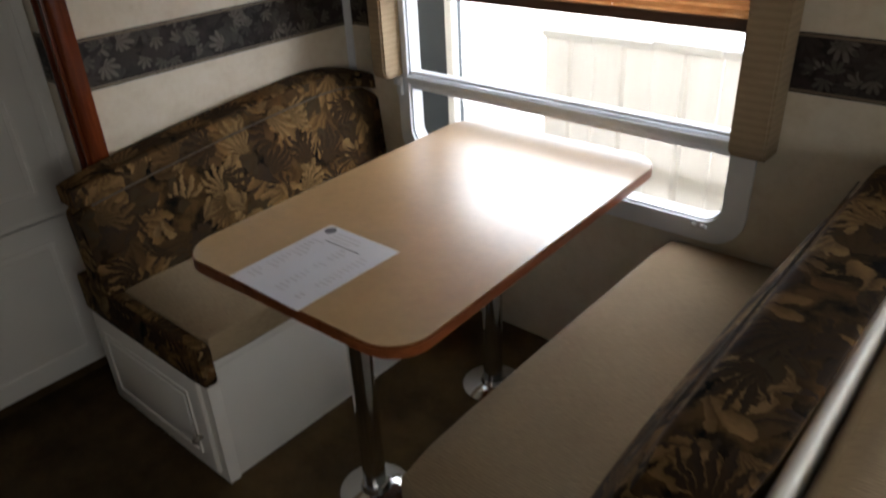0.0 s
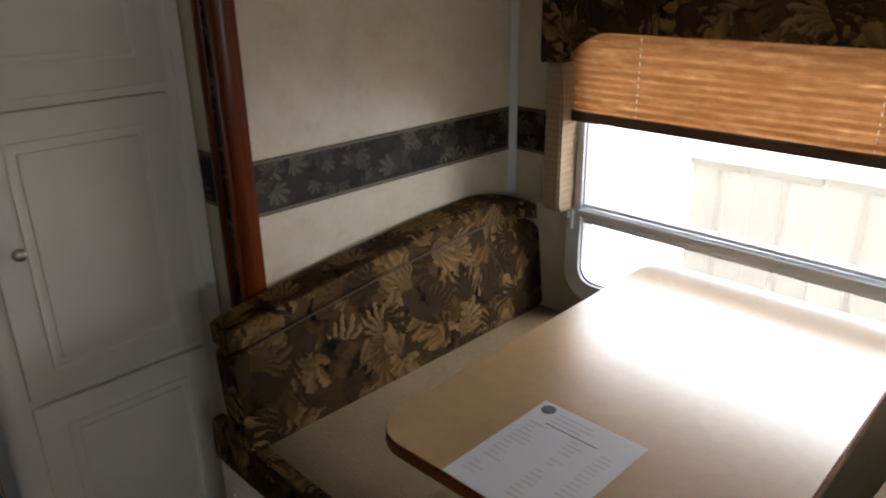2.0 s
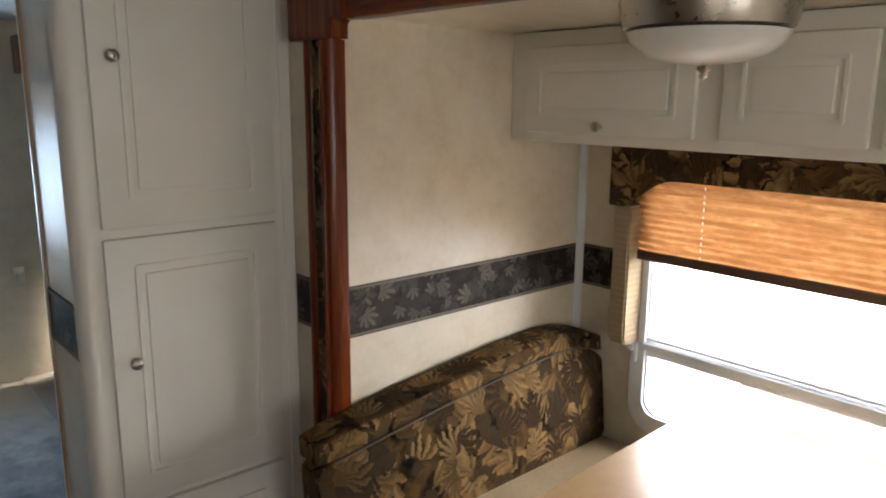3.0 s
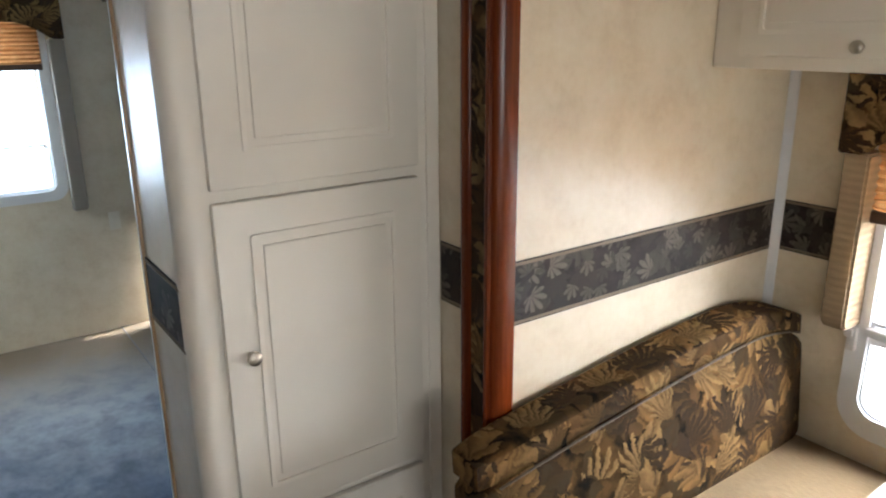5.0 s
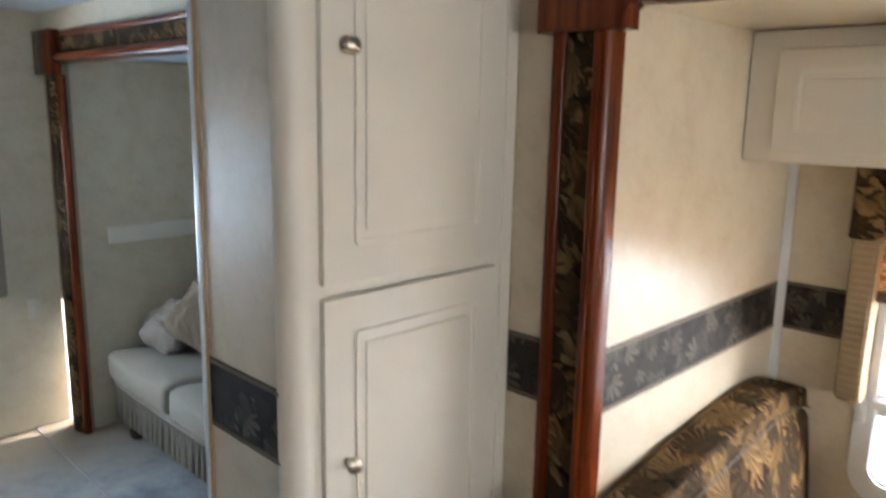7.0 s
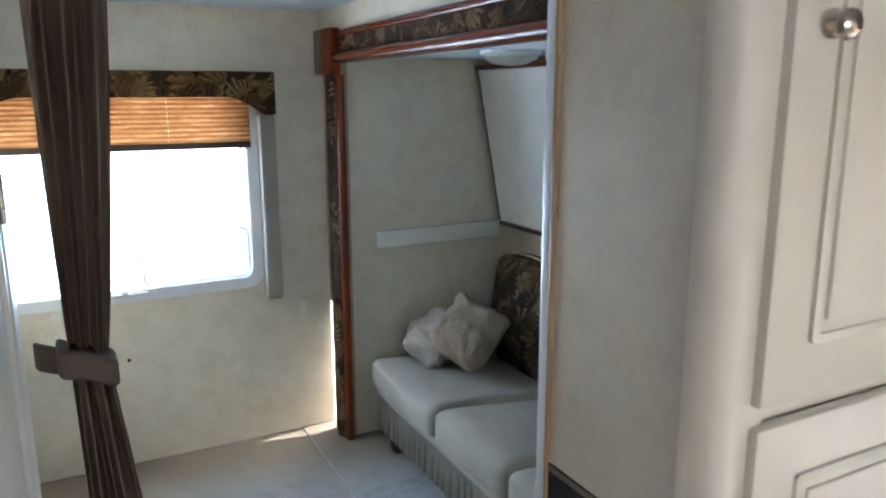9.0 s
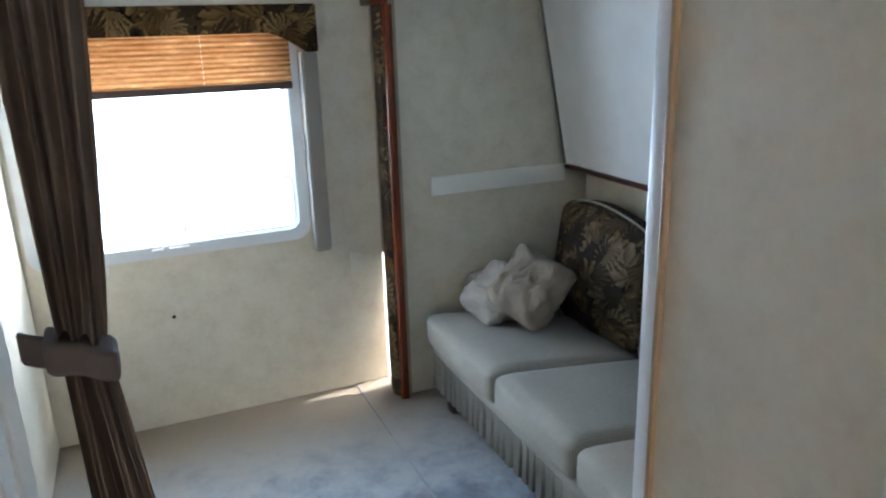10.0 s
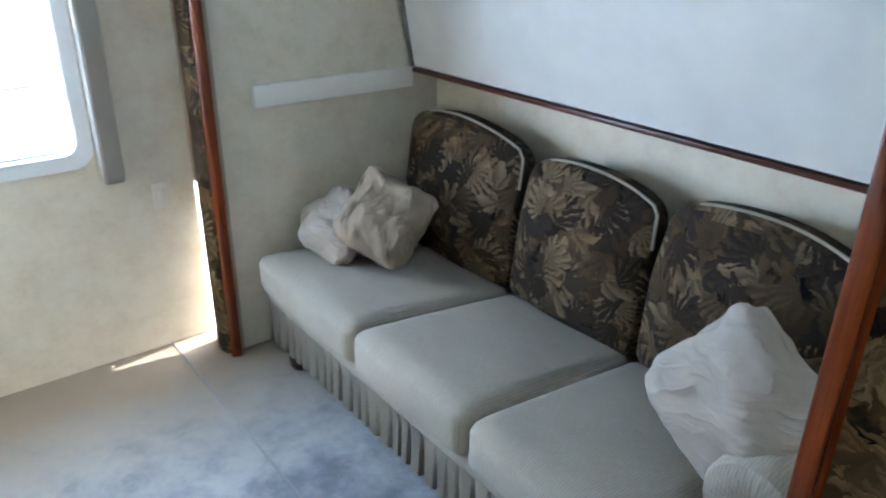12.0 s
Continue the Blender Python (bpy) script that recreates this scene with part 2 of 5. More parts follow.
def wallpaper_mat():
    m, nt, b = material("cream_wallpaper")
    v = uvs(nt)
    f = ma(nt, "ADD", ma(nt, "MULTIPLY", noise_tex(nt, v, 9, 6, 0.68), 0.75), ma(nt, "MULTIPLY", noise_tex(nt, v, 55, 4, 0.6), 0.25))
    nt.links.new(ramp(nt, f, ((0.32, (0.605, 0.52, 0.385)), (0.5, (0.685, 0.61, 0.475)), (0.68, (0.735, 0.67, 0.545)))), b.inputs["Base Color"])
    b.inputs["Roughness"].default_value = 0.42
    b.inputs["Coat Weight"].default_value, b.inputs["Coat Roughness"].default_value = 0.5, 0.28
    bump(nt, b, noise_tex(nt, v, 160, 3), 0.08, 0.001)
    return m


def border_mat():
    m, nt, b = material("leaf_border_paper")
    v = uvs(nt)
    col = ramp(nt, noise_tex(nt, v, 25, 4), ((0.35, (0.010, 0.007, 0.006)), (0.65, (0.030, 0.021, 0.019))))
    for sc, lobes, depth, size, shift, top in ((13.0, 3.5, 0.4, 0.85, 1.3, 0.3), (16.0, 5.5, 0.7, 0.80, 4.2, 0.75), (21.0, 4.5, 0.6, 0.70, 8.6, 0.6)):
        mask, tone, out, lob, side = leaf_layer(nt, v, sc, lobes, depth, size, 0.75, shift, 0.3)
        leaf = ramp(nt, tone, ((0.0, (0.27 * top, 0.235 * top, 0.19 * top)), (0.3, (0.035, 0.026, 0.020)), (0.55, (0.08 * top, 0.068 * top, 0.056 * top)), (0.8, (0.19 * top, 0.165 * top, 0.135 * top))), "CONSTANT")
        leaf = mixc(nt, ma(nt, "MULTIPLY", ma(nt, "SUBTRACT", 1.0, lob), 0.7), leaf, (0.025, 0.02, 0.018))
        leaf = mixc(nt, ma(nt, "MULTIPLY", noise_tex(nt, v, 90, 3), 0.6), leaf, (0.03, 0.025, 0.022))
        sprig = ma(nt, "GREATER_THAN", noise_tex(nt, v, 5.0 + shift * 0.2, 1), 0.47)
        col = mixc(nt, ma(nt, "MULTIPLY", ma(nt, "MULTIPLY", mask, sprig), 0.8), col, leaf)
    nt.links.new(col, b.inputs["Base Color"])
    b.inputs["Specular IOR Level"].default_value = 0.25
    b.inputs["Roughness"].default_value = 0.65
    return m


def laminate_mat():
    m, nt, b = material("maple_laminate")
    v = uvs(nt)
    f = ma(nt, "ADD", ma(nt, "MULTIPLY", noise_tex(nt, v, 5, 5, 0.6), 0.6), ma(nt, "MULTIPLY", noise_tex(nt, v, 38, 4), 0.4))
    nt.links.new(ramp(nt, f, ((0.36, (0.36, 0.215, 0.085)), (0.64, (0.46, 0.29, 0.125)))), b.inputs["Base Color"])
    rr = nd(nt, "MapRange", None, Value=noise_tex(nt, v, 12, 4), i3=0.26, i4=0.36)
    nt.links.new(rr.outputs[0], b.inputs["Roughness"])
    b.inputs["Coat Weight"].default_value, b.inputs["Coat Roughness"].default_value, b.inputs["Coat IOR"].default_value = 1.0, 0.28, 2.0
    bump(nt, b, noise_tex(nt, v, 180, 3), 0.06, 0.001)
    return m


def shade_mat():
    """Pleated paper shade: lets daylight glow through."""
    m, nt, b = material("pleated_shade_fabric")
    v = uvs(nt)
    w = nd(nt, "Mapping", None, Vector=v, Scale=(5, 62, 1)).outputs[0]
    w2 = nd(nt, "Mapping", None, Vector=v, Scale=(22, 60, 1)).outputs[0]
    f = ma(nt, "ADD", ma(nt, "MULTIPLY", noise_tex(nt, w, 1.0, 3), 0.6), ma(nt, "MULTIPLY", noise_tex(nt, w2, 1.0, 4, 0.65), 0.4))
    c = ramp(nt, f, ((0.30, (0.29, 0.125, 0.036)), (0.5, (0.42, 0.215, 0.082)), (0.62, (0.55, 0.325, 0.145)), (0.72, (0.82, 0.64, 0.42))))
    nt.links.new(c, b.inputs["Base Color"])
    b.inputs["Roughness"].default_value = 0.8
    tr = nd(nt, "BsdfTranslucent", None, Color=c)
    mx = nd(nt, "MixShader", None, Fac=0.45, i1=b.outputs[0], i2=tr.outputs[0])
    nt.links.new(mx.outputs[0], nt.nodes["Material Output"].inputs["Surface"])
    return m


def panel_vinyl(name, colour):
    """Thin sun-bleached vinyl: some light comes through it."""
    m, nt, b = material(name)
    v = uvs(nt)
    w = nd(nt, "Mapping", None, Vector=v, Scale=(9, 0.8, 1)).outputs[0]
    c = ramp(nt, noise_tex(nt, w, 1.0, 3), ((0.3, tuple(x * 0.9 for x in colour)), (0.7, colour)))
    nt.links.new(c, b.inputs["Base Color"])
    b.inputs["Roughness"].default_value = 0.6
    tr = nd(nt, "BsdfTranslucent", None, Color=c)
    mx = nd(nt, "MixShader", None, Fac=0.32, i1=b.outputs[0], i2=tr.outputs[0])
    nt.links.new(mx.outputs[0], nt.nodes["Material Output"].inputs["Surface"])
    return m


def glass_mat(name, rough=0.0, tint=(1, 1, 1)):
    m, nt, b = material(name)
    b.inputs["Base Color"].default_value = (*tint, 1)
    b.inputs["Transmission Weight"].default_value = 1.0
    b.inputs["Roughness"].default_value = rough
    b.inputs["IOR"].default_value = 1.05 if rough == 0 else 1.4
    return m


SKY_GLOW = 16.0


def glow(name, colour, strength):
    m, nt, b = material(name)
    e = nd(nt, "Emission", None, Color=(*colour, 1), Strength=strength)
    nt.links.new(e.outputs[0], nt.nodes["Material Output"].inputs["Surface"])
    return m


WALLPAPER, BORDER = wallpaper_mat(), border_mat()
PAINT = plain("ivory_cabinet_paint", (0.80, 0.765, 0.69), 0.38, vary=0.05, scale=3, grain=0.05)
WHITE = plain("white_vinyl", (0.72, 0.73, 0.74), 0.4, vary=0.05)
ALUM = plain("white_aluminium", (0.80, 0.83, 0.87), 0.3, 0.0, vary=0.04)
CEIL = plain("white_ceiling_panel", (0.62, 0.68, 0.74), 0.6, vary=0.05, grain=0.2, grain_scale=180)
CHERRY = wood("cherry_trim", (0.070, 0.011, 0.003), (0.195, 0.040, 0.009), 0.25)
CHERRY_H = wood("cherry_trim_level", (0.070, 0.011, 0.003), (0.195, 0.040, 0.009), 0.25, along=0)
EDGE = wood("table_edge_wood", (0.17, 0.045, 0.012), (0.30, 0.09, 0.025), 0.35, along=1)
TAN_WOOD = wood("tan_edge_strip", (0.30, 0.19, 0.10), (0.48, 0.33, 0.19), 0.4)
FLORAL, FLORAL_SOFA = floral("floral_fabric", 1.7, 0.72, ground=0.72, tint=(1.10, 0.98, 0.82)), floral("floral_sofa_fabric", 1.6, 0.60, ground=0.85, tint=(0.97, 1.0, 1.22))
TRIM_FLORAL = floral("floral_trim_fabric", 1.8, 0.65, ground=0.8, tint=(1.05, 1.0, 1.0))
BROWN = woven("brown_woven_upholstery", (0.335, 0.245, 0.14), 150, 1, relief=0.22)
CREAM = woven("cream_corduroy", (0.345, 0.305, 0.25), 130, 0, vary=0.16, relief=0.4)
PILLOW = creased_cotton("taupe_cotton", (0.285, 0.225, 0.165), (30, 9))
PILLOW_PALE = creased_cotton("pale_cotton", (0.39, 0.34, 0.295), (9, 26))
CARPET = lounge_carpet()
CARPET_BROWN = carpet("brown_carpet", (0.022, 0.012, 0.004), (0.115, 0.07, 0.024))
LAMINATE, SHADE = laminate_mat(), shade_mat()
SHADE_RAIL = plain("brown_shade_rail", (0.10, 0.055, 0.035), 0.5)
CHROME = plain("chrome", (0.62, 0.62, 0.62), 0.12, 1.0, vary=0.05)
NICKEL = plain("brushed_nickel", (0.50, 0.46, 0.40), 0.28, 1.0, vary=0.08)
DRAPE = woven("beige_rope_weave", (0.36, 0.27, 0.165), 55, 1, vary=0.12)
DRAPE_PLAIN = plain("beige_padded_vinyl", (0.28, 0.25, 0.21), 0.6, vary=0.06, grain=0.2)
CURTAIN = plain("brown_curtain_cloth", (0.27, 0.185, 0.128), 0.8, vary=0.15, scale=12, grain=0.3, grain_scale=600)
PAPER = plain("white_paper", (0.78, 0.79, 0.84), 0.7, vary=0.03)
INK = plain("grey_ink", (0.16, 0.16, 0.19), 0.7)
PIPING = plain("pale_piping", (0.31, 0.265, 0.20), 0.7)
WELT = plain("worn_brown_welt", (0.075, 0.05, 0.028), 0.6, vary=0.7, scale=25)
DARK = plain("dark_recess", (0.02, 0.014, 0.012), 0.8)
DARK_WOOD = wood("dark_bun_foot", (0.03, 0.012, 0.008), (0.06, 0.025, 0.015), 0.35)
GLASS = glass_mat("clear_glass")
FROST = glass_mat("frosted_glass", 0.35, (0.95, 0.95, 0.93))
SWITCH = plain("cream_plastic", (0.72, 0.68, 0.58), 0.4, vary=0.03)
PANEL = plain("sloped_panel_vinyl", (0.63, 0.61, 0.575), 0.45, vary=0.06, scale=7, grain=0.2, grain_scale=240)
FENCE = panel_vinyl("bleached_vinyl_fence", (0.84, 0.82, 0.79))
GROUND = plain("pale_gravel", (0.52, 0.49, 0.44), 0.95, vary=0.2, scale=4, grain=0.6, grain_scale=60)
SIDING = plain("white_shed_siding", (0.85, 0.85, 0.85), 0.5, vary=0.04)


# ---- building helpers ----
def box(bm, x0, x1, y0, y1, z0, z1, bev=0.0, seg=2):
    m = Matrix.LocRotScale(((x0 + x1) / 2, (y0 + y1) / 2, (z0 + z1) / 2), None, (abs(x1 - x0), abs(y1 - y0), abs(z1 - z0)))
    got = bmesh.ops.create_cube(bm, size=1.0, matrix=m)
    if bev:
        edges = list({e for v in got["verts"] for e in v.link_edges})
        bmesh.ops.bevel(bm, geom=edges, offset=bev, segments=seg, affect="EDGES", profile=0.5)
    return bm


def bx(*a, **k):
    return box(bmesh.new(), *a, **k)


def soft_box(x0, x1, y0, y1, z0, z1, r=0.03, puff=0.0, n=10):
    """A stuffed block: rounded edges, and sides that bulge by puff."""
    bm = bmesh.new()
    bmesh.ops.create_cube(bm, size=2.0)
    bmesh.ops.subdivide_edges(bm, edges=bm.edges[:], cuts=n, use_grid_fill=True)
    h = Vector(((x1 - x0) / 2, (y1 - y0) / 2, (z1 - z0) / 2))
    c = Vector(((x1 + x0) / 2, (y1 + y0) / 2, (z1 + z0) / 2))
    for v in bm.verts:
        q = v.co.copy()
        p = Vector((q.x * h.x, q.y * h.y, q.z * h.z))
        inner = Vector([max(-(h[i] - r), min(h[i] - r, p[i])) for i in range(3)])
        d = p - inner
        if d.length > 1e-9:
            p = inner + d.normalized() * r
        for i in range(3):
            j, k = (i + 1) % 3, (i + 2) % 3
            if abs(q[i]) > 0.999:
                p[i] += math.copysign(puff * (1 - q[j] ** 2) * (1 - q[k] ** 2), q[i])
        v.co = p + c
    return bm


def prism(bm, pts, axis, a, b):
    """A closed outline, drawn in the two other axes, run from a to b along axis."""
    def place(p, t):
        return Vector((t, p[0], p[1])) if axis == 0 else Vector((p[0], t, p[1])) if axis == 1 else Vector((p[0], p[1], t))
    lo, hi = [bm.verts.new(place(p, a)) for p in pts], [bm.verts.new(place(p, b)) for p in pts]
    n = len(pts)
    bm.faces.new(lo), bm.faces.new(hi)
    for i in range(n):
        bm.faces.new((lo[i], lo[(i + 1) % n], hi[(i + 1) % n], hi[i]))
    bmesh.ops.recalc_face_normals(bm, faces=bm.faces[:])
    return bm


def rounded(x0, x1, z0, z1, r, n=6):
    pts = []
    for cx, cz, a0 in ((x1 - r, z0 + r, -90), (x1 - r, z1 - r, 0), (x0 + r, z1 - r, 90), (x0 + r, z0 + r, 180)):
        for i in range(n + 1):
            a = radians(a0 + 90 * i / n)
            pts.append((cx + r * math.cos(a), cz + r * math.sin(a)))
    return pts


def ring(bm, outer, inner, axis, a, b):
    """A frame between two outlines of the same count."""
    def place(p, t):
        return Vector((t, p[0], p[1])) if axis == 0 else Vector((p[0], t, p[1])) if axis == 1 else Vector((p[0], p[1], t))
    loops = [[bm.verts.new(place(p, t)) for p in pts] for pts, t in ((outer, a), (outer, b), (inner, b), (inner, a))]
    n = len(outer)
    for k in range(4):
        u, w = loops[k], loops[(k + 1) % 4]
        for i in range(n):
            bm.faces.new((u[i], u[(i + 1) % n], w[(i + 1) % n], w[i]))
    bmesh.ops.recalc_face_normals(bm, faces=bm.faces[:])
    return bm


def lathe(profile, m=None, n=24):
    """Turned round z: profile of (radius, height); then moved by m."""
    bm = bmesh.new()
    rows = []
    for r, z in profile:
        rows.append([bm.verts.new((r * math.cos(6.2832 * i / n), r * math.sin(6.2832 * i / n), z)) for i in range(n)] if r > 1e-6 else [bm.verts.new((0, 0, z))])
    for u, w in zip(rows, rows[1:]):
        for i in range(n):
            j = (i + 1) % n
            f = [u[i % len(u)], u[j % len(u)], w[j % len(w)], w[i % len(w)]]
            f = list(dict.fromkeys(f))
            if len(f) > 2:
                bm.faces.new(f)
    for end in (rows[0], rows[-1]):
        if len(end) > 1:
            bm.faces.new(end)
    bmesh.ops.recalc_face_normals(bm, faces=bm.faces[:])
    if m:
        bm.transform(m)
    return bm


def tube(points, r, n=8):
    """A round cord along points."""
    bm = bmesh.new()
    rows = []
    pts = [Vector(p) for p in points]
    for i, p in enumerate(pts):
        d = (pts[min(i + 1, len(pts) - 1)] - pts[max(i - 1, 0)]).normalized()
        q = d.to_track_quat("Z", "Y")
        rows.append([bm.verts.new(p + q @ Vector((r * math.cos(6.2832 * k / n), r * math.sin(6.2832 * k / n), 0))) for k in range(n)])
    for u, w in zip(rows, rows[1:]):
        for k in range(n):
            bm.faces.new((u[k], u[(k + 1) % n], w[(k + 1) % n], w[k]))
    bm.faces.new(rows[0]), bm.faces.new(rows[-1])
    bmesh.ops.recalc_face_normals(bm, faces=bm.faces[:])
    return bm


AT = {}


def mesh_of(name, bm, mat, origin, smooth, project=None):
    uv = bm.loops.layers.uv.verify()
    bm.normal_update()
    for f in bm.faces:
        n = f.normal
        k = max(range(3), key=lambda i: abs(n[i])) if project is None else project
        for l in f.loops:
            c = l.vert.co
            l[uv].uv = (c.y, c.z) if k == 0 else (c.x, c.z) if k == 1 else (c.x, c.y)
        f.smooth = smooth
    bm.transform(Matrix.Translation(-Vector(origin)))
    me = bpy.data.meshes.new(name)
    bm.to_mesh(me)
    bm.free()
    me.materials.append(mat)
    if smooth:
        me.set_sharp_from_angle(angle=radians(40))
    return me


def part(name, bm, mat, parent, label="", smooth=True):
    """A bmesh in world places, as one mesh under a thing or a part."""
    ob = new(name, mesh_of(name, bm, mat, AT[parent], smooth))
    ob.parent = parent
    AT[ob] = AT[parent]
    return tagged(ob, label)


def thing(name, at, label, category, group="", kind=""):
    ob = new(name)
    ob.location = at
    ob.empty_display_size = 0.1
    AT[ob] = Vector(at)
    return tagged(ob, label, category, group, kind)


def solid(name, bm, mat, at, label, category, group="", kind="", smooth=True, project=None):
    ob = new(name, mesh_of(name, bm, mat, at, smooth, project))
    ob.location = at
    AT[ob] = Vector(at)
    return tagged(ob, label, category, group, kind)


def structure(name, bm, mat, label, at=(0, 0, 0), smooth=False):
    return solid(name, bm, mat, at, label, "", kind="structure", smooth=smooth)


# ---- the structure ----
CEIL_Z, SIDE_Y, END_X = 1.945, 0.85, -4.48
D_X0, D_Y, D_Z = -1.497, 1.79, 1.745          # dinette slide-out: end wall, window wall, ceiling
D_X1 = 2.05
S_X0, S_X1, S_Y, S_Z = -4.275, -2.11, 1.79, 1.745   # sofa slide-out
KY, KX = -1.3, 2.3
T = 0.05

# floors
structure("floor", bx(-1.97, KX + T, KY - T, SIDE_Y + 0.12, -0.06, 0.0), CARPET_BROWN, "brown low-pile carpet in the kitchen and dinette aisle")
structure("floor_dinette", bx(D_X0 - T, D_X1 + T, SIDE_Y + 0.12, D_Y + T, -0.06, 0.0), CARPET_BROWN, "brown low-pile carpet under the dinette")
structure("floor_lounge", bx(END_X - T, -1.97, KY - T, 0.69, -0.06, 0.0), CARPET, "mottled grey-blue carpet, paler further in and tan along the end wall")
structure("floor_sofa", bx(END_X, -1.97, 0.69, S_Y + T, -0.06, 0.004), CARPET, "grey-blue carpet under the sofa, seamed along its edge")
structure("carpet_seam", bx(END_X, -2.3, 0.686, 0.691, 0.0, 0.0055), plain("carpet_seam_tape", (0.27, 0.27, 0.275), 0.95), "pale seam across the carpet")

# ceilings
structure("ceiling", bx(END_X - T, KX + T, KY - T, SIDE_Y + T, CEIL_Z, CEIL_Z + 0.05), CEIL, "white panelled ceiling")
structure("ceiling_dinette", bx(D_X0, D_X1, SIDE_Y + T, D_Y, D_Z, D_Z + 0.04), WALLPAPER, "cream lowered ceiling over the dinette")
structure("ceiling_sofa", bx(S_X0, S_X1, SIDE_Y + T, S_Y, S_Z, S_Z + 0.04), CEIL, "pale lowered ceiling over the sofa")
structure("ceiling_seam", bx(-3.095, -3.085, KY, SIDE_Y, CEIL_Z - 0.003, CEIL_Z), ALUM, "thin ceiling joint strip")

# dinette slide-out: end wall, window wall with its opening
WX0, WX1, WZ0, WZ1 = -1.238, -0.122, 0.572, 1.36
structure("wall_dinette_end", bx(-1.539, D_X0, SIDE_Y + 0.002, D_Y + T, 0, D_Z + 0.04), WALLPAPER, "cream mottled wallpaper")
structure("wall_dinette_far_end", bx(D_X1, D_X1 + T, SIDE_Y + T, D_Y + T, 0, D_Z + 0.04), WALLPAPER, "cream mottled wallpaper")
bm = bx(D_X0, WX0, D_Y, D_Y + T, 0, D_Z + 0.04)
CX0, CX1 = 0.62, 1.78                            # unseen window over the couch, added to let in light
box(bm, WX1, CX0, D_Y, D_Y + T, 0, D_Z + 0.04)
box(bm, CX1, D_X1, D_Y, D_Y + T, 0, D_Z + 0.04)
box(bm, CX0, CX1, D_Y, D_Y + T, 0, 0.80)
box(bm, CX0, CX1, D_Y, D_Y + T, 1.36, D_Z + 0.04)
box(bm, WX0, WX1, D_Y, D_Y + T, 0, WZ0)
box(bm, WX0, WX1, D_Y, D_Y + T, WZ1, D_Z + 0.04)
structure("wall_dinette_window", bm, WALLPAPER, "cream mottled wallpaper round the dinette window")
structure("trim_corner_dinette", prism(bmesh.new(), [(D_X0 + 0.001, D_Y - 0.020), (D_X0 + 0.006, D_Y - 0.018), (D_X0 + 0.018, D_Y - 0.006), (D_X0 + 0.020, D_Y - 0.001), (D_X0 + 0.001, D_Y - 0.001)], 2, 0.0, D_Z), WHITE, "white vinyl corner strip")
B0, B1 = 0.967, 1.101


def border(name, bm0, edges):
    ob = structure(name, bm0, BORDER, "dark wallpaper border with grey leaf sprigs")
    for e in edges:
        part("beaded_edge", e, plain("border_edge", (0.17, 0.125, 0.08), 0.5), ob, "thin brown beaded edge", smooth=False)
    return ob


border("trim_border_end", bx(D_X0, D_X0 + 0.002, SIDE_Y + 0.004, D_Y - 0.021, B0, B1),
       [bx(D_X0 + 0.002, D_X0 + 0.003, SIDE_Y + 0.004, D_Y - 0.021, z - 0.003, z + 0.003) for z in (B0 + 0.006, B1 - 0.006)])
border("trim_border_window", bx(D_X0 + 0.021, -1.266, D_Y - 0.002, D_Y, B0, B1),
       [bx(D_X0 + 0.021, -1.266, D_Y - 0.003, D_Y - 0.002, z - 0.003, z + 0.003) for z in (B0 + 0.006, B1 - 0.006)])
border("trim_border_window_far", bx(-0.07, 0.56, D_Y - 0.002, D_Y, B0, B1),
       [bx(-0.07, 0.56, D_Y - 0.003, D_Y - 0.002, z - 0.003, z + 0.003) for z in (B0 + 0.006, B1 - 0.006)])

# side wall of the body, with the two slide-out openings
P_X0, P_X1, P_Y0 = -1.962, -1.708, 0.308       # pantry cabinet
bm = bx(-1.63, D_X1 + 0.12, SIDE_Y, SIDE_Y + T, 1.76, CEIL_Z)
box(bm, -1.97, -1.54, SIDE_Y, SIDE_Y + T, 0, 1.76)
box(bm, D_X1 - 0.02, KX, SIDE_Y, SIDE_Y + T, 0, 1.76)
box(bm, -1.97, -1.63, SIDE_Y, SIDE_Y + T, 1.76, CEIL_Z)
box(bm, D_X1 + 0.12, KX, SIDE_Y, SIDE_Y + T, 1.76, CEIL_Z)
structure("wall_side", bm, WALLPAPER, "cream wallpapered side wall round the dinette opening")
bm = bx(END_X, -1.97, SIDE_Y, SIDE_Y + T, 1.76, CEIL_Z)
box(bm, -2.13, -1.97, SIDE_Y, SIDE_Y + T, 0, 1.76)
structure("wall_side_lounge", bm, WALLPAPER, "cream wallpapered side wall over the sofa opening")
border("trim_border_side", bx(-1.704, -1.59, SIDE_Y - 0.002, SIDE_Y, B0, B1),
       [bx(-1.704, -1.59, SIDE_Y - 0.003, SIDE_Y - 0.002, z - 0.003, z + 0.003) for z in (B0 + 0.006, B1 - 0.006)])

# sofa slide-out box
structure("wall_sofa_end", bx(S_X0 - 0.012, S_X0, SIDE_Y + 0.04, S_Y + T, 0.004, S_Z + 0.04), WALLPAPER, "cream wallpaper beside the sofa")
structure("wall_sofa_far_end", bx(S_X1, S_X1 + T, SIDE_Y + T, S_Y + T, 0.004, S_Z + 0.04), WALLPAPER, "cream wallpaper at the sofa's other end")
structure("wall_sofa_back", bx(S_X0, S_X1, S_Y, S_Y + T, 0.004, S_Z + 0.04), WALLPAPER, "cream wallpaper behind the sofa")

seal = bx(END_X - T, S_X0, SIDE_Y + 0.001, SIDE_Y + 0.04, 0.62, 1.76)
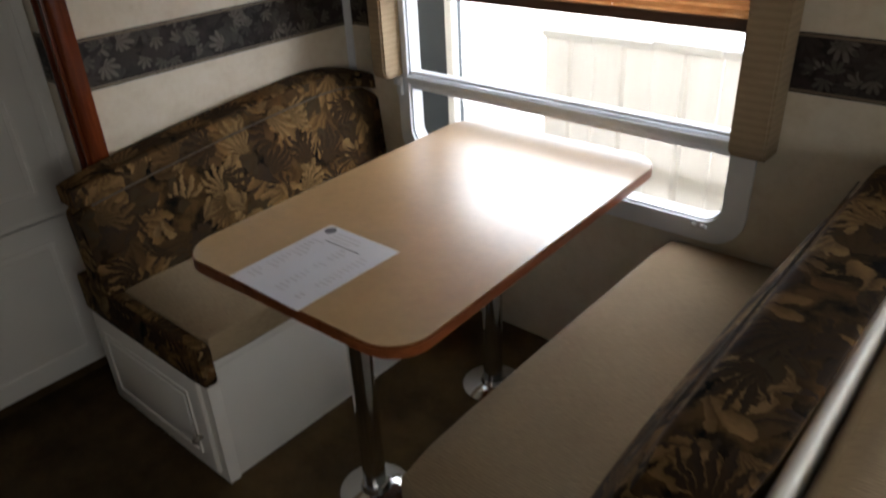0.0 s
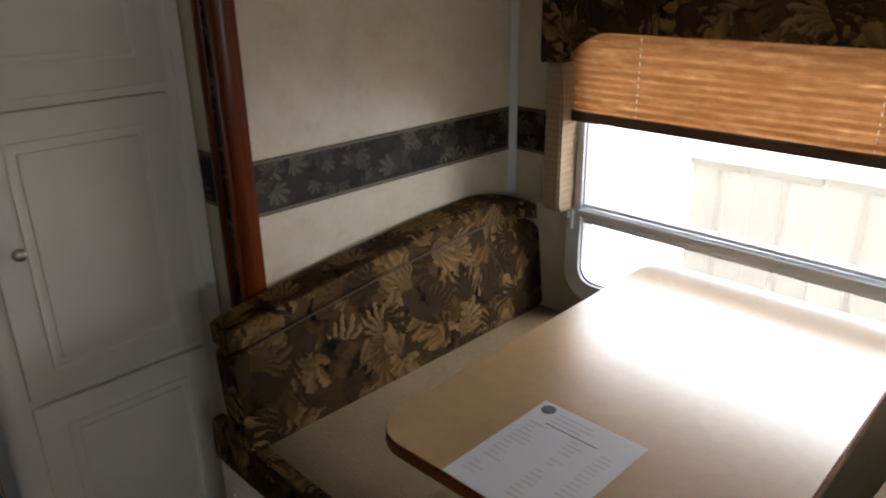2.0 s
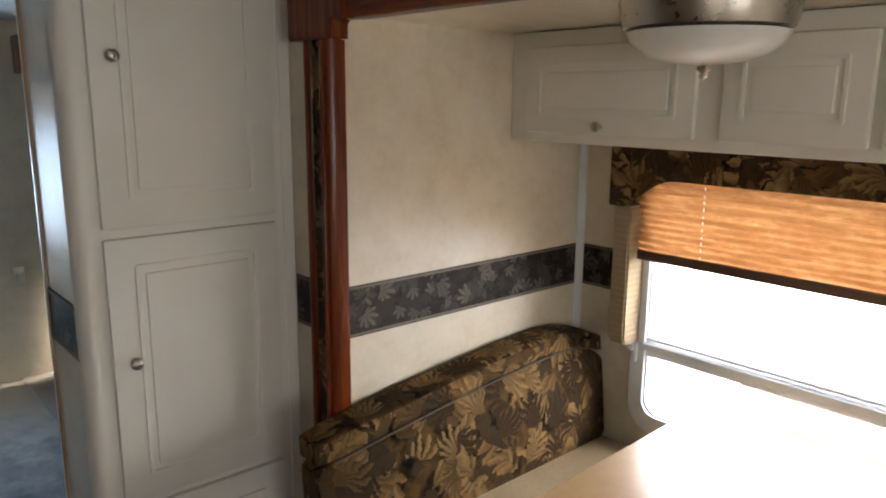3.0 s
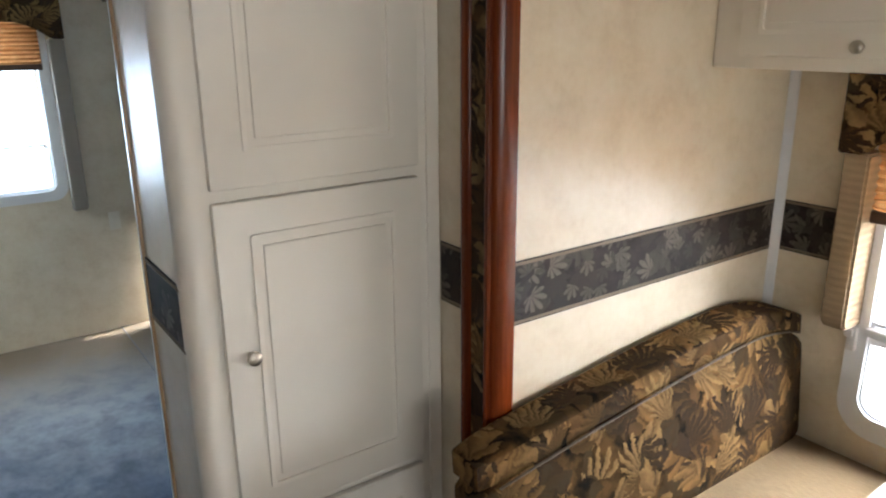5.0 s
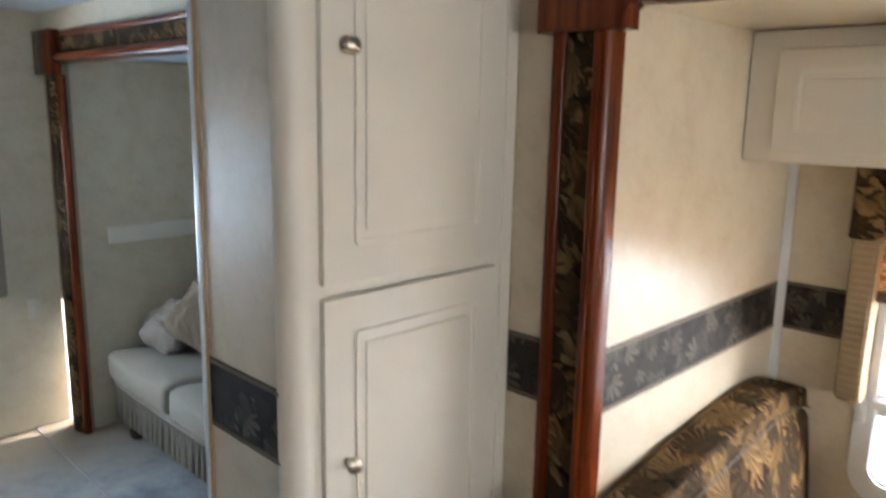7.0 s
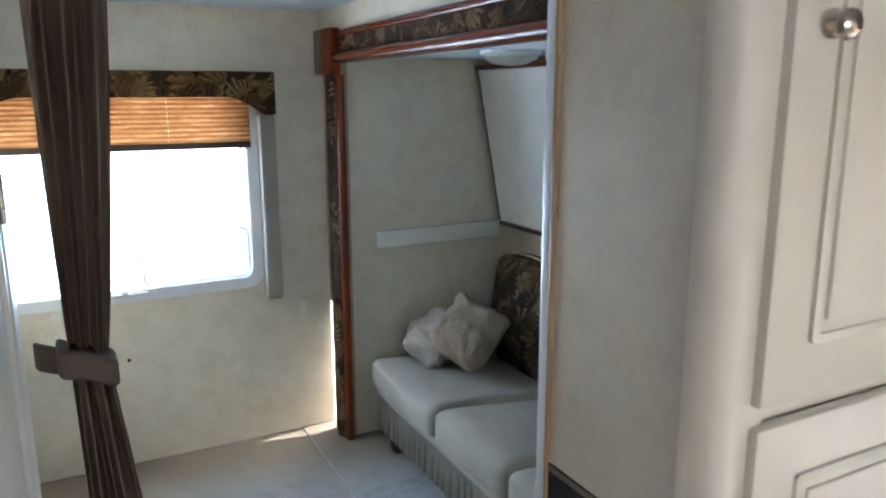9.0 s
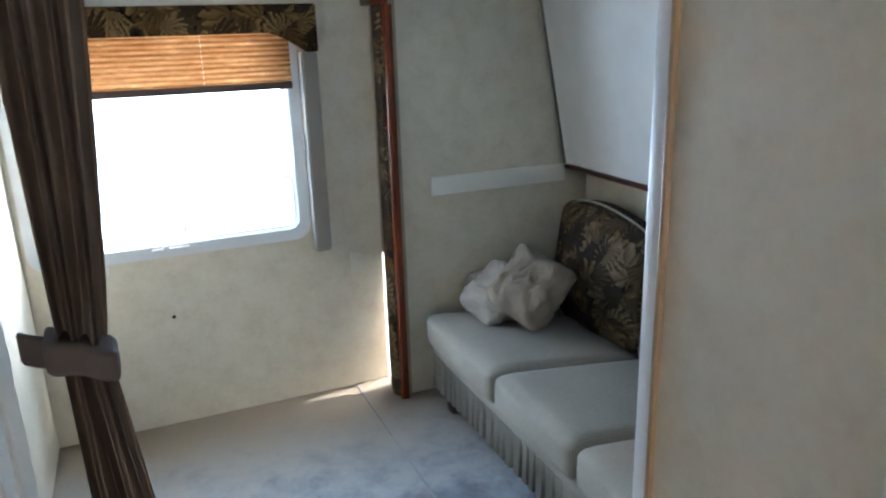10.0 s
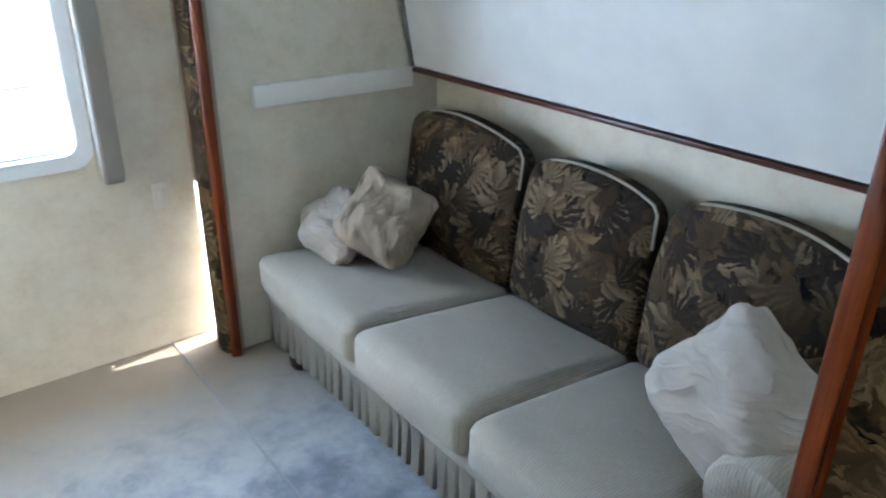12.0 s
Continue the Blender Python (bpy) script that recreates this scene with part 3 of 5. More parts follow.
# its lower end is cut on a taper to shape the sun patch on the floor
prism(seal, [(-4.380, 0.004), (S_X0, 0.004), (S_X0, 0.62), (-4.478, 0.62), (-4.436, 0.38), (-4.380, 0.18)], 1, SIDE_Y + 0.015, SIDE_Y + 0.04)
structure("trim_seal", seal, plain("slide_seal_rubber", (0.35, 0.29, 0.2), 0.7), "tan slide-out seal strip")

# lounge end wall with its window opening
LY0, LY1, LZ0, LZ1 = -0.505, 0.508, 0.765, 1.62
LEFT_Y = -0.555
bm = bx(END_X - T, END_X, LY1, SIDE_Y + 0.0, 0, CEIL_Z)
box(bm, END_X - T, END_X, LEFT_Y - T, LY0, 0, CEIL_Z)
box(bm, END_X - T, END_X, LY0, LY1, 0, LZ0)
box(bm, END_X - T, END_X, LY0, LY1, LZ1, CEIL_Z)
structure("wall_end", bm, WALLPAPER, "cream wallpapered end wall under a wide window")
structure("wall_lounge", bx(END_X, -2.62, LEFT_Y - T, LEFT_Y, 0, CEIL_Z), WALLPAPER, "cream wallpapered wall beside the lounge")
structure("wall_partition", bx(-2.62, -2.56, KY, -0.36, 0, CEIL_Z), WALLPAPER, "cream partition wall behind the open door")
structure("trim_jamb", bx(-2.64, -2.53, -0.36, -0.322, 0, CEIL_Z, bev=0.006), PAINT, "ivory door jamb")
# the kitchen side, behind the walk
# unseen wall, added in dark brown to keep light off the pantry end
structure("wall_light_block", bx(-2.56, 0.10, -0.80, -0.74, 0, CEIL_Z), wood("dark_block_wood", (0.10, 0.055, 0.028), (0.19, 0.11, 0.06), 0.5), "unseen plain brown wall along the passage, added to cut light")
# its opening is unseen, made for an added lamp
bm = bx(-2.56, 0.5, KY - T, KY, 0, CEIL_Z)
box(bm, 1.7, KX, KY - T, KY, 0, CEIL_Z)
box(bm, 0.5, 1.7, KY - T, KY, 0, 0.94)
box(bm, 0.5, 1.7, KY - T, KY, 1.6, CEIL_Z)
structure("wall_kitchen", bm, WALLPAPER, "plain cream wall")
# unseen opening here too, cut for the other added lamp
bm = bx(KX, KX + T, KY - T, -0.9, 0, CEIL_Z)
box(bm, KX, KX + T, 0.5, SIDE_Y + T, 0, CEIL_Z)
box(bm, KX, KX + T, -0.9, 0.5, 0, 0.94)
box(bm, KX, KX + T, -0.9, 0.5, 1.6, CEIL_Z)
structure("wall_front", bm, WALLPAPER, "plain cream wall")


# ---- slide-out trims: cherry mouldings with a floral strip ----
def half_round(bm, x0, x1, y0, depth, z0, z1):
    """Upright moulding with a rounded face towards -y."""
    n = 8
    pts = [(x0, y0)] + [(x0 + (x1 - x0) * (0.5 - 0.5 * math.cos(math.pi * i / n)), y0 - depth * (0.35 + 0.65 * math.sin(math.pi * i / n))) for i in range(n + 1)] + [(x1, y0)]
    return prism(bm, pts, 2, z0, z1)


def upright_trim(name, x_out, x_in, z0, z1, label, padded=False):
    """Outer bead, floral strip, inner round post standing proud, from the wall towards the opening."""
    s = 1 if x_in > x_out else -1
    a, b = x_out + s * 0.033, x_in - s * 0.035
    ob = thing(name, ((x_out + x_in) / 2, SIDE_Y, z0), label, "", kind="structure")
    part("outer_moulding", half_round(bmesh.new(), min(x_out, a), max(x_out, a), SIDE_Y, 0.022, z0, z1), CHERRY, ob, "thin glossy cherry moulding")
    strip = half_round(bmesh.new(), min(a, b), max(a, b), SIDE_Y, 0.036, z0, z1) if padded else bx(min(a, b), max(a, b), SIDE_Y - 0.012, SIDE_Y, z0, z1)
    part("fabric_strip", strip, TRIM_FLORAL, ob, "dark floral fabric strip", smooth=padded)
    if padded:
        part("inner_moulding", half_round(bmesh.new(), min(b, x_in), max(b, x_in), SIDE_Y + 0.012, 0.034, z0, z1), CHERRY, ob, "rounded glossy cherry post")
        return ob
    post = half_round(bmesh.new(), min(b, x_in), max(b, x_in), SIDE_Y + 0.012, 0.046, z0, z1)
    box(post, min(b, x_in) + 0.004, max(b, x_in) - 0.018 if s > 0 else max(b, x_in) - 0.004, SIDE_Y - 0.042, SIDE_Y - 0.025, z0, z1, bev=0.004)
    part("inner_moulding", post, CHERRY, ob, "rounded glossy cherry post")
    return ob


def head_trim(name, x0, x1, z0, z1, label):
    ob = thing(name, ((x0 + x1) / 2, SIDE_Y, z0), label, "", kind="structure")
    h = z1 - z0
    for nm, za, zb, dep in (("lower_moulding", z0, z0 + 0.36 * h, 0.038), ("upper_moulding", z0 + 0.78 * h, z1, 0.022)):
        n = 8
        pts = [(SIDE_Y + (0.012 if dep > 0.03 else 0), za)] + [(SIDE_Y - dep * (0.35 + 0.65 * math.sin(math.pi * i / n)), za + (zb - za) * (0.5 - 0.5 * math.cos(math.pi * i / n))) for i in range(n + 1)] + [(SIDE_Y + (0.012 if dep > 0.03 else 0), zb)]
        part(nm, prism(bmesh.new(), pts, 0, x0, x1), CHERRY_H, ob, "rounded glossy cherry moulding")
    part("fabric_strip", bx(x0, x1, SIDE_Y - 0.012, SIDE_Y, z0 + 0.36 * h, z0 + 0.78 * h), TRIM_FLORAL, ob, "dark floral fabric strip", smooth=False)
    return ob


upright_trim("trim_dinette", -1.617, -1.478, 0.0, 1.692, "cherry and floral upright trim of the dinette opening")
upright_trim("trim_dinette_far", D_X1 + 0.12, D_X1 - 0.05, 0.0, 1.692, "cherry and floral upright trim of the dinette opening")
head_trim("trim_dinette_head", -1.40, D_X1, 1.731, 1.875, "cherry and floral head trim over the dinette opening")
upright_trim("trim_sofa", -4.40, -4.232, 0.004, 1.67, "cherry and floral upright trim of the sofa opening", True)
upright_trim("trim_sofa_far", -2.12, -2.264, 0.004, 1.67, "cherry and floral upright trim of the sofa opening")
head_trim("trim_sofa_head", -4.228, -2.269, 1.715, 1.85, "cherry and floral head trim over the sofa opening")


def corner_block(x0, x1, z0, z1, m):
    bm = bx(x0, x1, SIDE_Y - 0.05, SIDE_Y, z0, z1, bev=0.006)
    structure("trim_block", bm, m, "square cherry corner block", smooth=True)


bm = prism(bmesh.new(), [(-1.63, 1.692), (-1.447, 1.692), (-1.447, 1.722), (-1.438, 1.731), (-1.40, 1.731), (-1.40, 1.880), (-1.63, 1.880)], 1, SIDE_Y - 0.05, SIDE_Y)
bmesh.ops.bevel(bm, geom=[e for e in bm.edges if max(v.co.y for v in e.verts) < SIDE_Y - 0.04], offset=0.005, segments=2, affect="EDGES")
structure("trim_block", bm, CHERRY, "stepped cherry corner block", smooth=True)
corner_block(D_X1 - 0.055, D_X1 + 0.14, 1.692, 1.880, CHERRY)
corner_block(-4.44, -4.23, 1.67, 1.86, CHERRY)
corner_block(-2.269, -2.085, 1.67, 1.86, CHERRY)


# ---- cabinets ----
def panel_door(parent, axis, face, a0, a1, z0, z1, out, rail=0.06, th=0.018, name="door"):
    """Raised-panel door. axis 0: face is x and it spans y; axis 1: face is y and it spans x. out: which way it looks."""
    def slab(u0, u1, w0, w1, d0, d1, bev=0.0):
        lo, hi = sorted((face + out * d0, face + out * d1))
        return bx(lo, hi, u0, u1, w0, w1, bev=bev) if axis == 0 else bx(u0, u1, lo, hi, w0, w1, bev=bev)
    d = part(name, slab(a0, a1, z0, z1, 0, th, 0.005), PAINT, parent)
    def loop(u0, u1, w0, w1, wide, d0, d1):
        return ring(bmesh.new(), rounded(u0, u1, w0, w1, 0.004, 1), rounded(u0 + wide, u1 - wide, w0 + wide, w1 - wide, 0.004, 1), axis, face + out * d0, face + out * d1)
    part("frame_bead", loop(a0 + rail, a1 - rail, z0 + rail, z1 - rail, 0.009, th - 0.002, th + 0.005), PAINT, d)
    part("raised_panel", slab(a0 + rail + 0.022, a1 - rail - 0.022, z0 + rail + 0.022, z1 - rail - 0.022, th - 0.003, th + 0.005, 0.004), PAINT, d)
    return d


def knob(parent, at, axis, out, r=0.0145):
    rot = Matrix.Rotation(radians(90) * out, 4, "Y") if axis == 0 else Matrix.Rotation(radians(-90) * out, 4, "X")
    prof = ((0.006, 0.0), (0.006, 0.012), (r * 0.8, 0.014), (r, 0.019), (r * 0.92, 0.025), (r * 0.55, 0.029), (0.0, 0.030))
    part("knob", lathe(prof, Matrix.Translation(at) @ rot, 20), NICKEL, parent, "round brushed-nickel knob")


pantry = thing("pantry_cabinet", ((P_X0 + P_X1) / 2, 0.6, 0), "tall ivory pantry cabinet with raised-panel doors and a wallpapered end", "cabinet")
part("body", bx(P_X0 + 0.004, P_X1 - 0.002, P_Y0 + 0.02, SIDE_Y - 0.002, 0.07, CEIL_Z - 0.002), PAINT, pantry, smooth=False)
part("toe_kick", bx(P_X0 + 0.004, P_X1 - 0.06, P_Y0 + 0.022, SIDE_Y - 0.002, 0.0, 0.069), CARPET_BROWN, pantry, "recessed brown toe kick", smooth=False)
part("end_panel", bx(P_X0, P_X1 - 0.03, P_Y0, P_Y0 + 0.02, 0.0, CEIL_Z - 0.002), WALLPAPER, pantry, "cream wallpapered end panel", smooth=False)
n = 10
pts = [(P_X1 - 0.03, P_Y0 + 0.02), (P_X1 - 0.03, P_Y0 - 0.004)] + [(P_X1 - 0.03 + 0.036 * math.sin(radians(90 * i / n)), P_Y0 + 0.032 - 0.036 * math.cos(radians(90 * i / n))) for i in range(n + 1)] + [(P_X1 + 0.006, P_Y0 + 0.075), (P_X1 - 0.002, P_Y0 + 0.075), (P_X1 - 0.002, P_Y0 + 0.02)]
part("corner_post", prism(bmesh.new(), pts, 2, 0.0, CEIL_Z - 0.003), PAINT, pantry, "rounded ivory corner post")
part("border_strip", bx(P_X0, P_X1 - 0.03, P_Y0 - 0.002, P_Y0, B0 + 0.004, B1 + 0.002), BORDER, pantry, "dark wallpaper border with grey leaf sprigs", smooth=False)
for z in (B0 + 0.01, B1 - 0.004):
    bm = bx(P_X0, P_X1 - 0.03, P_Y0 - 0.003, P_Y0 - 0.002, z - 0.004, z + 0.004)
    for i in range(26):
        x = P_X0 + 0.004 + i * 0.0088
        box(bm, x, x + 0.005, P_Y0 - 0.0042, P_Y0 - 0.003, z - 0.003, z + 0.003)
    part("beaded_edge", bm, plain("bead_brown", (0.20, 0.15, 0.10), 0.5), pantry, "thin brown beaded edge", smooth=False)
part("edge_strip", bx(P_X0 - 0.006, P_X0, P_Y0 - 0.006, P_Y0 + 0.02, 0.0, CEIL_Z - 0.003, bev=0.0015), TAN_WOOD, pantry, "tan wooden edge strip")
part("edge_channel", bx(P_X0 - 0.027, P_X0 - 0.006, P_Y0 - 0.004, P_Y0 + 0.016, 0.0, CEIL_Z - 0.003, bev=0.003), ALUM, pantry, "pale aluminium channel")
part("back_panel", bx(P_X0 - 0.019, P_X0 + 0.004, P_Y0 + 0.022, SIDE_Y - 0.002, 0.0, CEIL_Z - 0.003), WALLPAPER, pantry, "cream wallpapered back", smooth=False)
part("face_rail", bx(P_X1 - 0.002, P_X1 + 0.003, SIDE_Y - 0.034, SIDE_Y - 0.004, 0.07, CEIL_Z - 0.003), PAINT, pantry, "narrow ivory stile", smooth=False)
for z0, z1, kz in ((0.085, 0.590, None), (0.610, 1.250, 0.962), (1.272, 1.90, 1.645)):
    d = panel_door(pantry, 0, P_X1, 0.364, 0.788, z0, z1, 1, rail=0.062)
    if kz:
        knob(d, (P_X1 + 0.018, 0.408, kz), 0, 1)

O_Y, O_Z = 1.445, 1.447
over = thing("overhead_cabinet", (-0.4, 1.6, O_Z), "white overhead cabinet with raised-panel doors above the window", "cabinet")
part("body", bx(D_X0 + 0.002, 0.6, O_Y, D_Y - 0.003, O_Z, D_Z - 0.003, bev=0.004), PAINT, over)
for a0, a1 in ((-1.424, -0.915), (-0.850, -0.545), (-0.520, -0.02), (0.01, 0.55)):
    d = panel_door(over, 1, O_Y, a0, a1, O_Z + 0.026, D_Z - 0.045, -1, rail=0.045)
    if a0 != -0.850:
        knob(d, ((a0 + a1) / 2, O_Y - 0.018, O_Z + 0.048), 1, -1, 0.013)


# ---- the dinette ----
SEAT = 0.478


def bench(x_back, x_front, label, door=True):
    """Dinette seat box; the front looks to the table."""
    s = 1 if x_front > x_back else -1
    xa, xb = sorted((x_back, x_front - s * 0.03))
    ob = thing("dinette_bench", ((x_back + x_front) / 2, 1.25, 0), label, "bench", "benches of the dinette")
    part("base", bx(xa, xb, 0.76, D_Y - 0.004, 0.0, 0.385, bev=0.003), PAINT, ob, "white painted plinth")
    part("lip", bx(xb - 0.012 if s > 0 else xa - 0.006, xb + 0.006 if s > 0 else xa + 0.012, 0.752, D_Y - 0.006, 0.365, 0.392, bev=0.005), PAINT, ob, "white rounded lip")
    return ob


bench_a = bench(-1.452, -0.95, "white dinette bench box with a brown woven seat cushion")
part("end_panel", bx(-1.555, -0.972, 0.724, 0.76, 0.0, 0.372, bev=0.003), PAINT, bench_a, "white end panel")
d = panel_door(bench_a, 1, 0.724, -1.54, -1.0, 0.03, 0.345, -1, rail=0.05, th=0.014)
knob(d, (-1.035, 0.710, 0.15), 1, -1, 0.011)
seat_a = solid("seat_cushion", soft_box(-1.43, -0.955, 0.745, D_Y - 0.008, 0.392, SEAT, 0.022, 0.006), BROWN, (-1.2, 1.25, 0.392), "brown woven dinette seat cushion", "cushion", "dinette cushions")
part("end_cover", soft_box(-1.565, -0.95, 0.708, 0.752, 0.345, SEAT - 0.012, 0.012, 0.0, 8), FLORAL, seat_a, "dark floral end cover")


def arch(y):
    u = y - 1.55
    return 0.872 - 0.085 * (-u / 0.85) ** 1.4 if u < 0 else 0.872 - 0.84 * u * u


def arched_back(x0, x1, top, name_label, lean):
    """Backrest pad with a curved top, a welt and a rolled upper edge. x1 is the seat side."""
    s = 1 if x1 > x0 else -1
    def pad(za, zb, xa, xb, r, puff):
        bm = soft_box(-1, 1, -1, 1, -1, 1, 0.26, 0.0, 18)
        for v in bm.verts:
            y = 1.244 + v.co.y * 0.546
            zt = top + arch(y) - 0.905
            lo = za if za < 0.6 else zt - za + 0.6
            hi = zt - zb
            z = lo + (hi - lo) * (v.co.z * 0.5 + 0.5)
            bul = puff * (1 - min(1, abs(v.co.y)) ** 4) * (1 - min(1, abs(v.co.z)) ** 2)
            x = xa + (xb - xa) * (v.co.x * 0.5 + 0.5)
            if s * v.co.x * (1 if xb > xa else -1) > 0:
                x += s * bul
            v.co = Vector((x - s * lean * (z - SEAT), y, z))
        return bm
    ob = solid("back_cushion", pad(SEAT - 0.03, 0.05, x0, x1, 0.02, 0.026), FLORAL, ((x0 + x1) / 2, 1.25, SEAT), name_label, "cushion", "dinette cushions")
    part("top_roll", pad(0.66, 0.0, x0, x1 - s * 0.004, 0.02, 0.006), FLORAL, ob, "rolled floral upper edge")
    ys = [0.735 + 1.005 * i / 20 for i in range(21)]
    part("piping", tube([(x1 + s * 0.008 - s * lean * (top + arch(y) - 0.905 - 0.053 - SEAT), y, top + arch(y) - 0.905 - 0.053) for y in ys], 0.0026, 6), WELT, ob, "worn brown piping")
    return ob


arched_back(-1.448, -1.345, 0.892, "dark brown floral dinette back cushion with a curved top", 0.10)

bench(0.30, -0.31, "white bench box with a brown seat cushion beside a white divider")
bm = soft_box(-0.29, 0.24, 0.70, D_Y - 0.008, 0.392, SEAT + 0.03, 0.035, 0.008)
for v in bm.verts:
    if v.co.z > 0.44:
        v.co.z += 0.025 * (v.co.y - 0.70)
    v.co.x += 0.022 * max(0.0, v.co.y - 0.9)
solid("seat_cushion", bm, BROWN, (0, 1.25, 0.392), "brown woven dinette seat cushion", "cushion", "dinette cushions")
arched_back(0.162, 0.025, 0.925, "dark brown floral dinette back cushion leaning on a white divider", 0.42)
divider = thing("divider_panel", (0.3175, 1.25, 0), "narrow white divider panel behind the bench", "panel")
part("board", bx(0.306, 0.322, 0.703, D_Y - 0.004, 0.0, 0.765), PAINT, divider, smooth=False)
part("cap_rail", bx(0.303, 0.325, 0.70, D_Y - 0.004, 0.766, 0.79, bev=0.009, seg=3), PAINT, divider, "rounded white cap rail")
couch = thing("couch", (0.7, 1.25, 0), "brown woven couch beyond the white divider", "sofa")
part("seat", soft_box(0.50, 1.80, 0.72, D_Y - 0.01, 0.0, 0.47, 0.05, 0.01), BROWN, couch)
part("arm", soft_box(0.327, 0.52, 0.71, D_Y - 0.01, 0.0, 0.755, 0.06, 0.012), BROWN, couch, "padded brown woven arm")

part("arm", soft_box(1.80, 1.99, 0.71, D_Y - 0.01, 0.0, 0.755, 0.06, 0.012), BROWN, couch, "padded brown woven arm")
part("back", soft_box(0.51, 1.81, D_Y - 0.22, D_Y - 0.01, 0.2, 0.78, 0.07, 0.01), BROWN, couch, "padded brown woven back")

# the table
TZ = 0.742
turn = Matrix.Translation((-0.64, 1.25, 0)) @ Matrix.Rotation(radians(1.6), 4, "Z") @ Matrix.Translation((0.64, -1.25, 0))
table = thing("dinette_table", (-0.64, 1.25, 0), "light maple laminate dinette table on two chrome pedestal legs", "table")
TX0, TX1, TY0, TY1 = -0.950, -0.294, 0.724, 1.770
bm = prism(bmesh.new(), rounded(TX0 + 0.003, TX1 - 0.003, TY0 + 0.003, TY1 - 0.003, 0.085, 10), 2, TZ - 0.002, TZ)
bm.transform(turn)
part("tabletop", bm, LAMINATE, table, "glossy light maple laminate top", smooth=False)
bm = prism(bmesh.new(), rounded(TX0, TX1, TY0, TY1, 0.088, 10), 2, TZ - 0.03, TZ - 0.002)
bmesh.ops.bevel(bm, geom=[e for e in bm.edges if abs(e.verts[0].co.z - e.verts[1].co.z) < 1e-6], offset=0.004, segments=2, affect="EDGES")
bm.transform(turn)
part("edge_band", bm, EDGE, table, "reddish wooden edge band")
for ly in (0.955, 1.49):
    c = turn @ Vector((-0.655, ly, 0))
    leg = part("leg", lathe(((0.030, 0.012), (0.030, TZ - 0.05), (0.05, TZ - 0.045), (0.05, TZ - 0.03)), Matrix.Translation(c), 28), CHROME, table, "chrome tube leg")
    part("floor_flange", lathe(((0.095, 0.0), (0.095, 0.006), (0.075, 0.014), (0.04, 0.02), (0.034, 0.035), (0.0, 0.035)), Matrix.Translation(c), 28), CHROME, leg, "round chrome floor flange")

# the sheet of paper
sheet_turn = Matrix.Translation((-0.640, 0.863, TZ)) @ Matrix.Rotation(radians(0.2), 4, "Z")
bm = bx(-0.108, 0.108, -0.1395, 0.1395, 0.0006, 0.0012)
bm.transform(sheet_turn)
sheet = solid("printed_sheet", bm, PAPER, (-0.640, 0.863, TZ), "white printed sheet lying on the table", "paper", smooth=False)
bm = lathe(((0.0, 0.0), (0.014, 0.0), (0.014, 0.0004), (0.0, 0.0004)), Matrix.Translation((-0.085, 0.118, 0.0013)), 20)
bm.transform(sheet_turn)
part("seal", bm, INK, sheet, "dark round printed mark")
rnd = random.Random(4)
PALE_INK = plain("pale_grey_ink", (0.64, 0.64, 0.68), 0.7)
for k in range(19):
    y = 0.118 - k * 0.0125
    if k < 4:
        spans = [(-0.062, rnd.uniform(0.0, 0.05))]
    else:
        spans = [(-0.090, -0.090 + rnd.uniform(0.015, 0.045)), (0.0, rnd.uniform(0.012, 0.03)), (0.06, rnd.uniform(0.072, 0.09))]
    for a, b in spans:
        if rnd.random() < 0.9:
            dark = k == 3
            h = 0.0013 if dark else 0.0018
            bm = bx(a, b, y - h, y + h, 0.0013, 0.0015)
            bm.transform(sheet_turn)
            part("text_line", bm, INK if dark else PALE_INK, sheet, smooth=False)


# ---- dinette window, shade, valance ----
win = thing("window_1", ((WX0 + WX1) / 2, D_Y, WZ0), "white-framed window with a crossbar and rounded corners", "window", kind="structure")
part("window_frame", ring(bmesh.new(), rounded(WX0 - 0.03, WX1 + 0.045, WZ0 - 0.034, WZ1 + 0.035, 0.09, 8), rounded(WX0 + 0.018, WX1 - 0.018, WZ0 + 0.022, WZ1 - 0.018, 0.05, 8), 1, D_Y - 0.012, D_Y - 0.001), ALUM, win, "white flange with rounded corners")
part("inner_frame", ring(bmesh.new(), rounded(WX0 + 0.001, WX1 - 0.001, WZ0 + 0.001, WZ1 - 0.001, 0.07, 8), rounded(WX0 + 0.022, WX1 - 0.022, WZ0 + 0.026, WZ1 - 0.022, 0.05, 8), 1, D_Y + 0.0, D_Y + T), ALUM, win, "white inner frame")
BZ = 0.812
bar = bx(WX0 + 0.012, WX1 - 0.012, D_Y - 0.02, D_Y + 0.04, BZ - 0.006, BZ + 0.016, bev=0.004)
box(bar, WX0 + 0.012, WX1 - 0.012, D_Y + 0.002, D_Y + 0.04, BZ - 0.03, BZ - 0.012, bev=0.003)
box(bar, WX0 + 0.012, WX1 - 0.012, D_Y - 0.004, D_Y + 0.03, BZ + 0.022, BZ + 0.032, bev=0.003)
part("crossbar", bar, ALUM, win, "ribbed white crossbar")
for za, zb in ((WZ0 + 0.02, BZ - 0.03), (BZ + 0.03, WZ1 - 0.02)):
    p = part("pane", bx(WX0 + 0.02, WX1 - 0.02, D_Y + 0.028, D_Y + 0.031, za, zb), GLASS, win, "clear glass pane", smooth=False)
    p.visible_shadow = False
bm = bx(-1.262, -1.240, D_Y - 0.028, D_Y - 0.012, BZ - 0.05, BZ + 0.012, bev=0.005)
box(bm, -1.268, -1.247, D_Y - 0.034, D_Y - 0.022, BZ - 0.014, BZ + 0.008, bev=0.004)
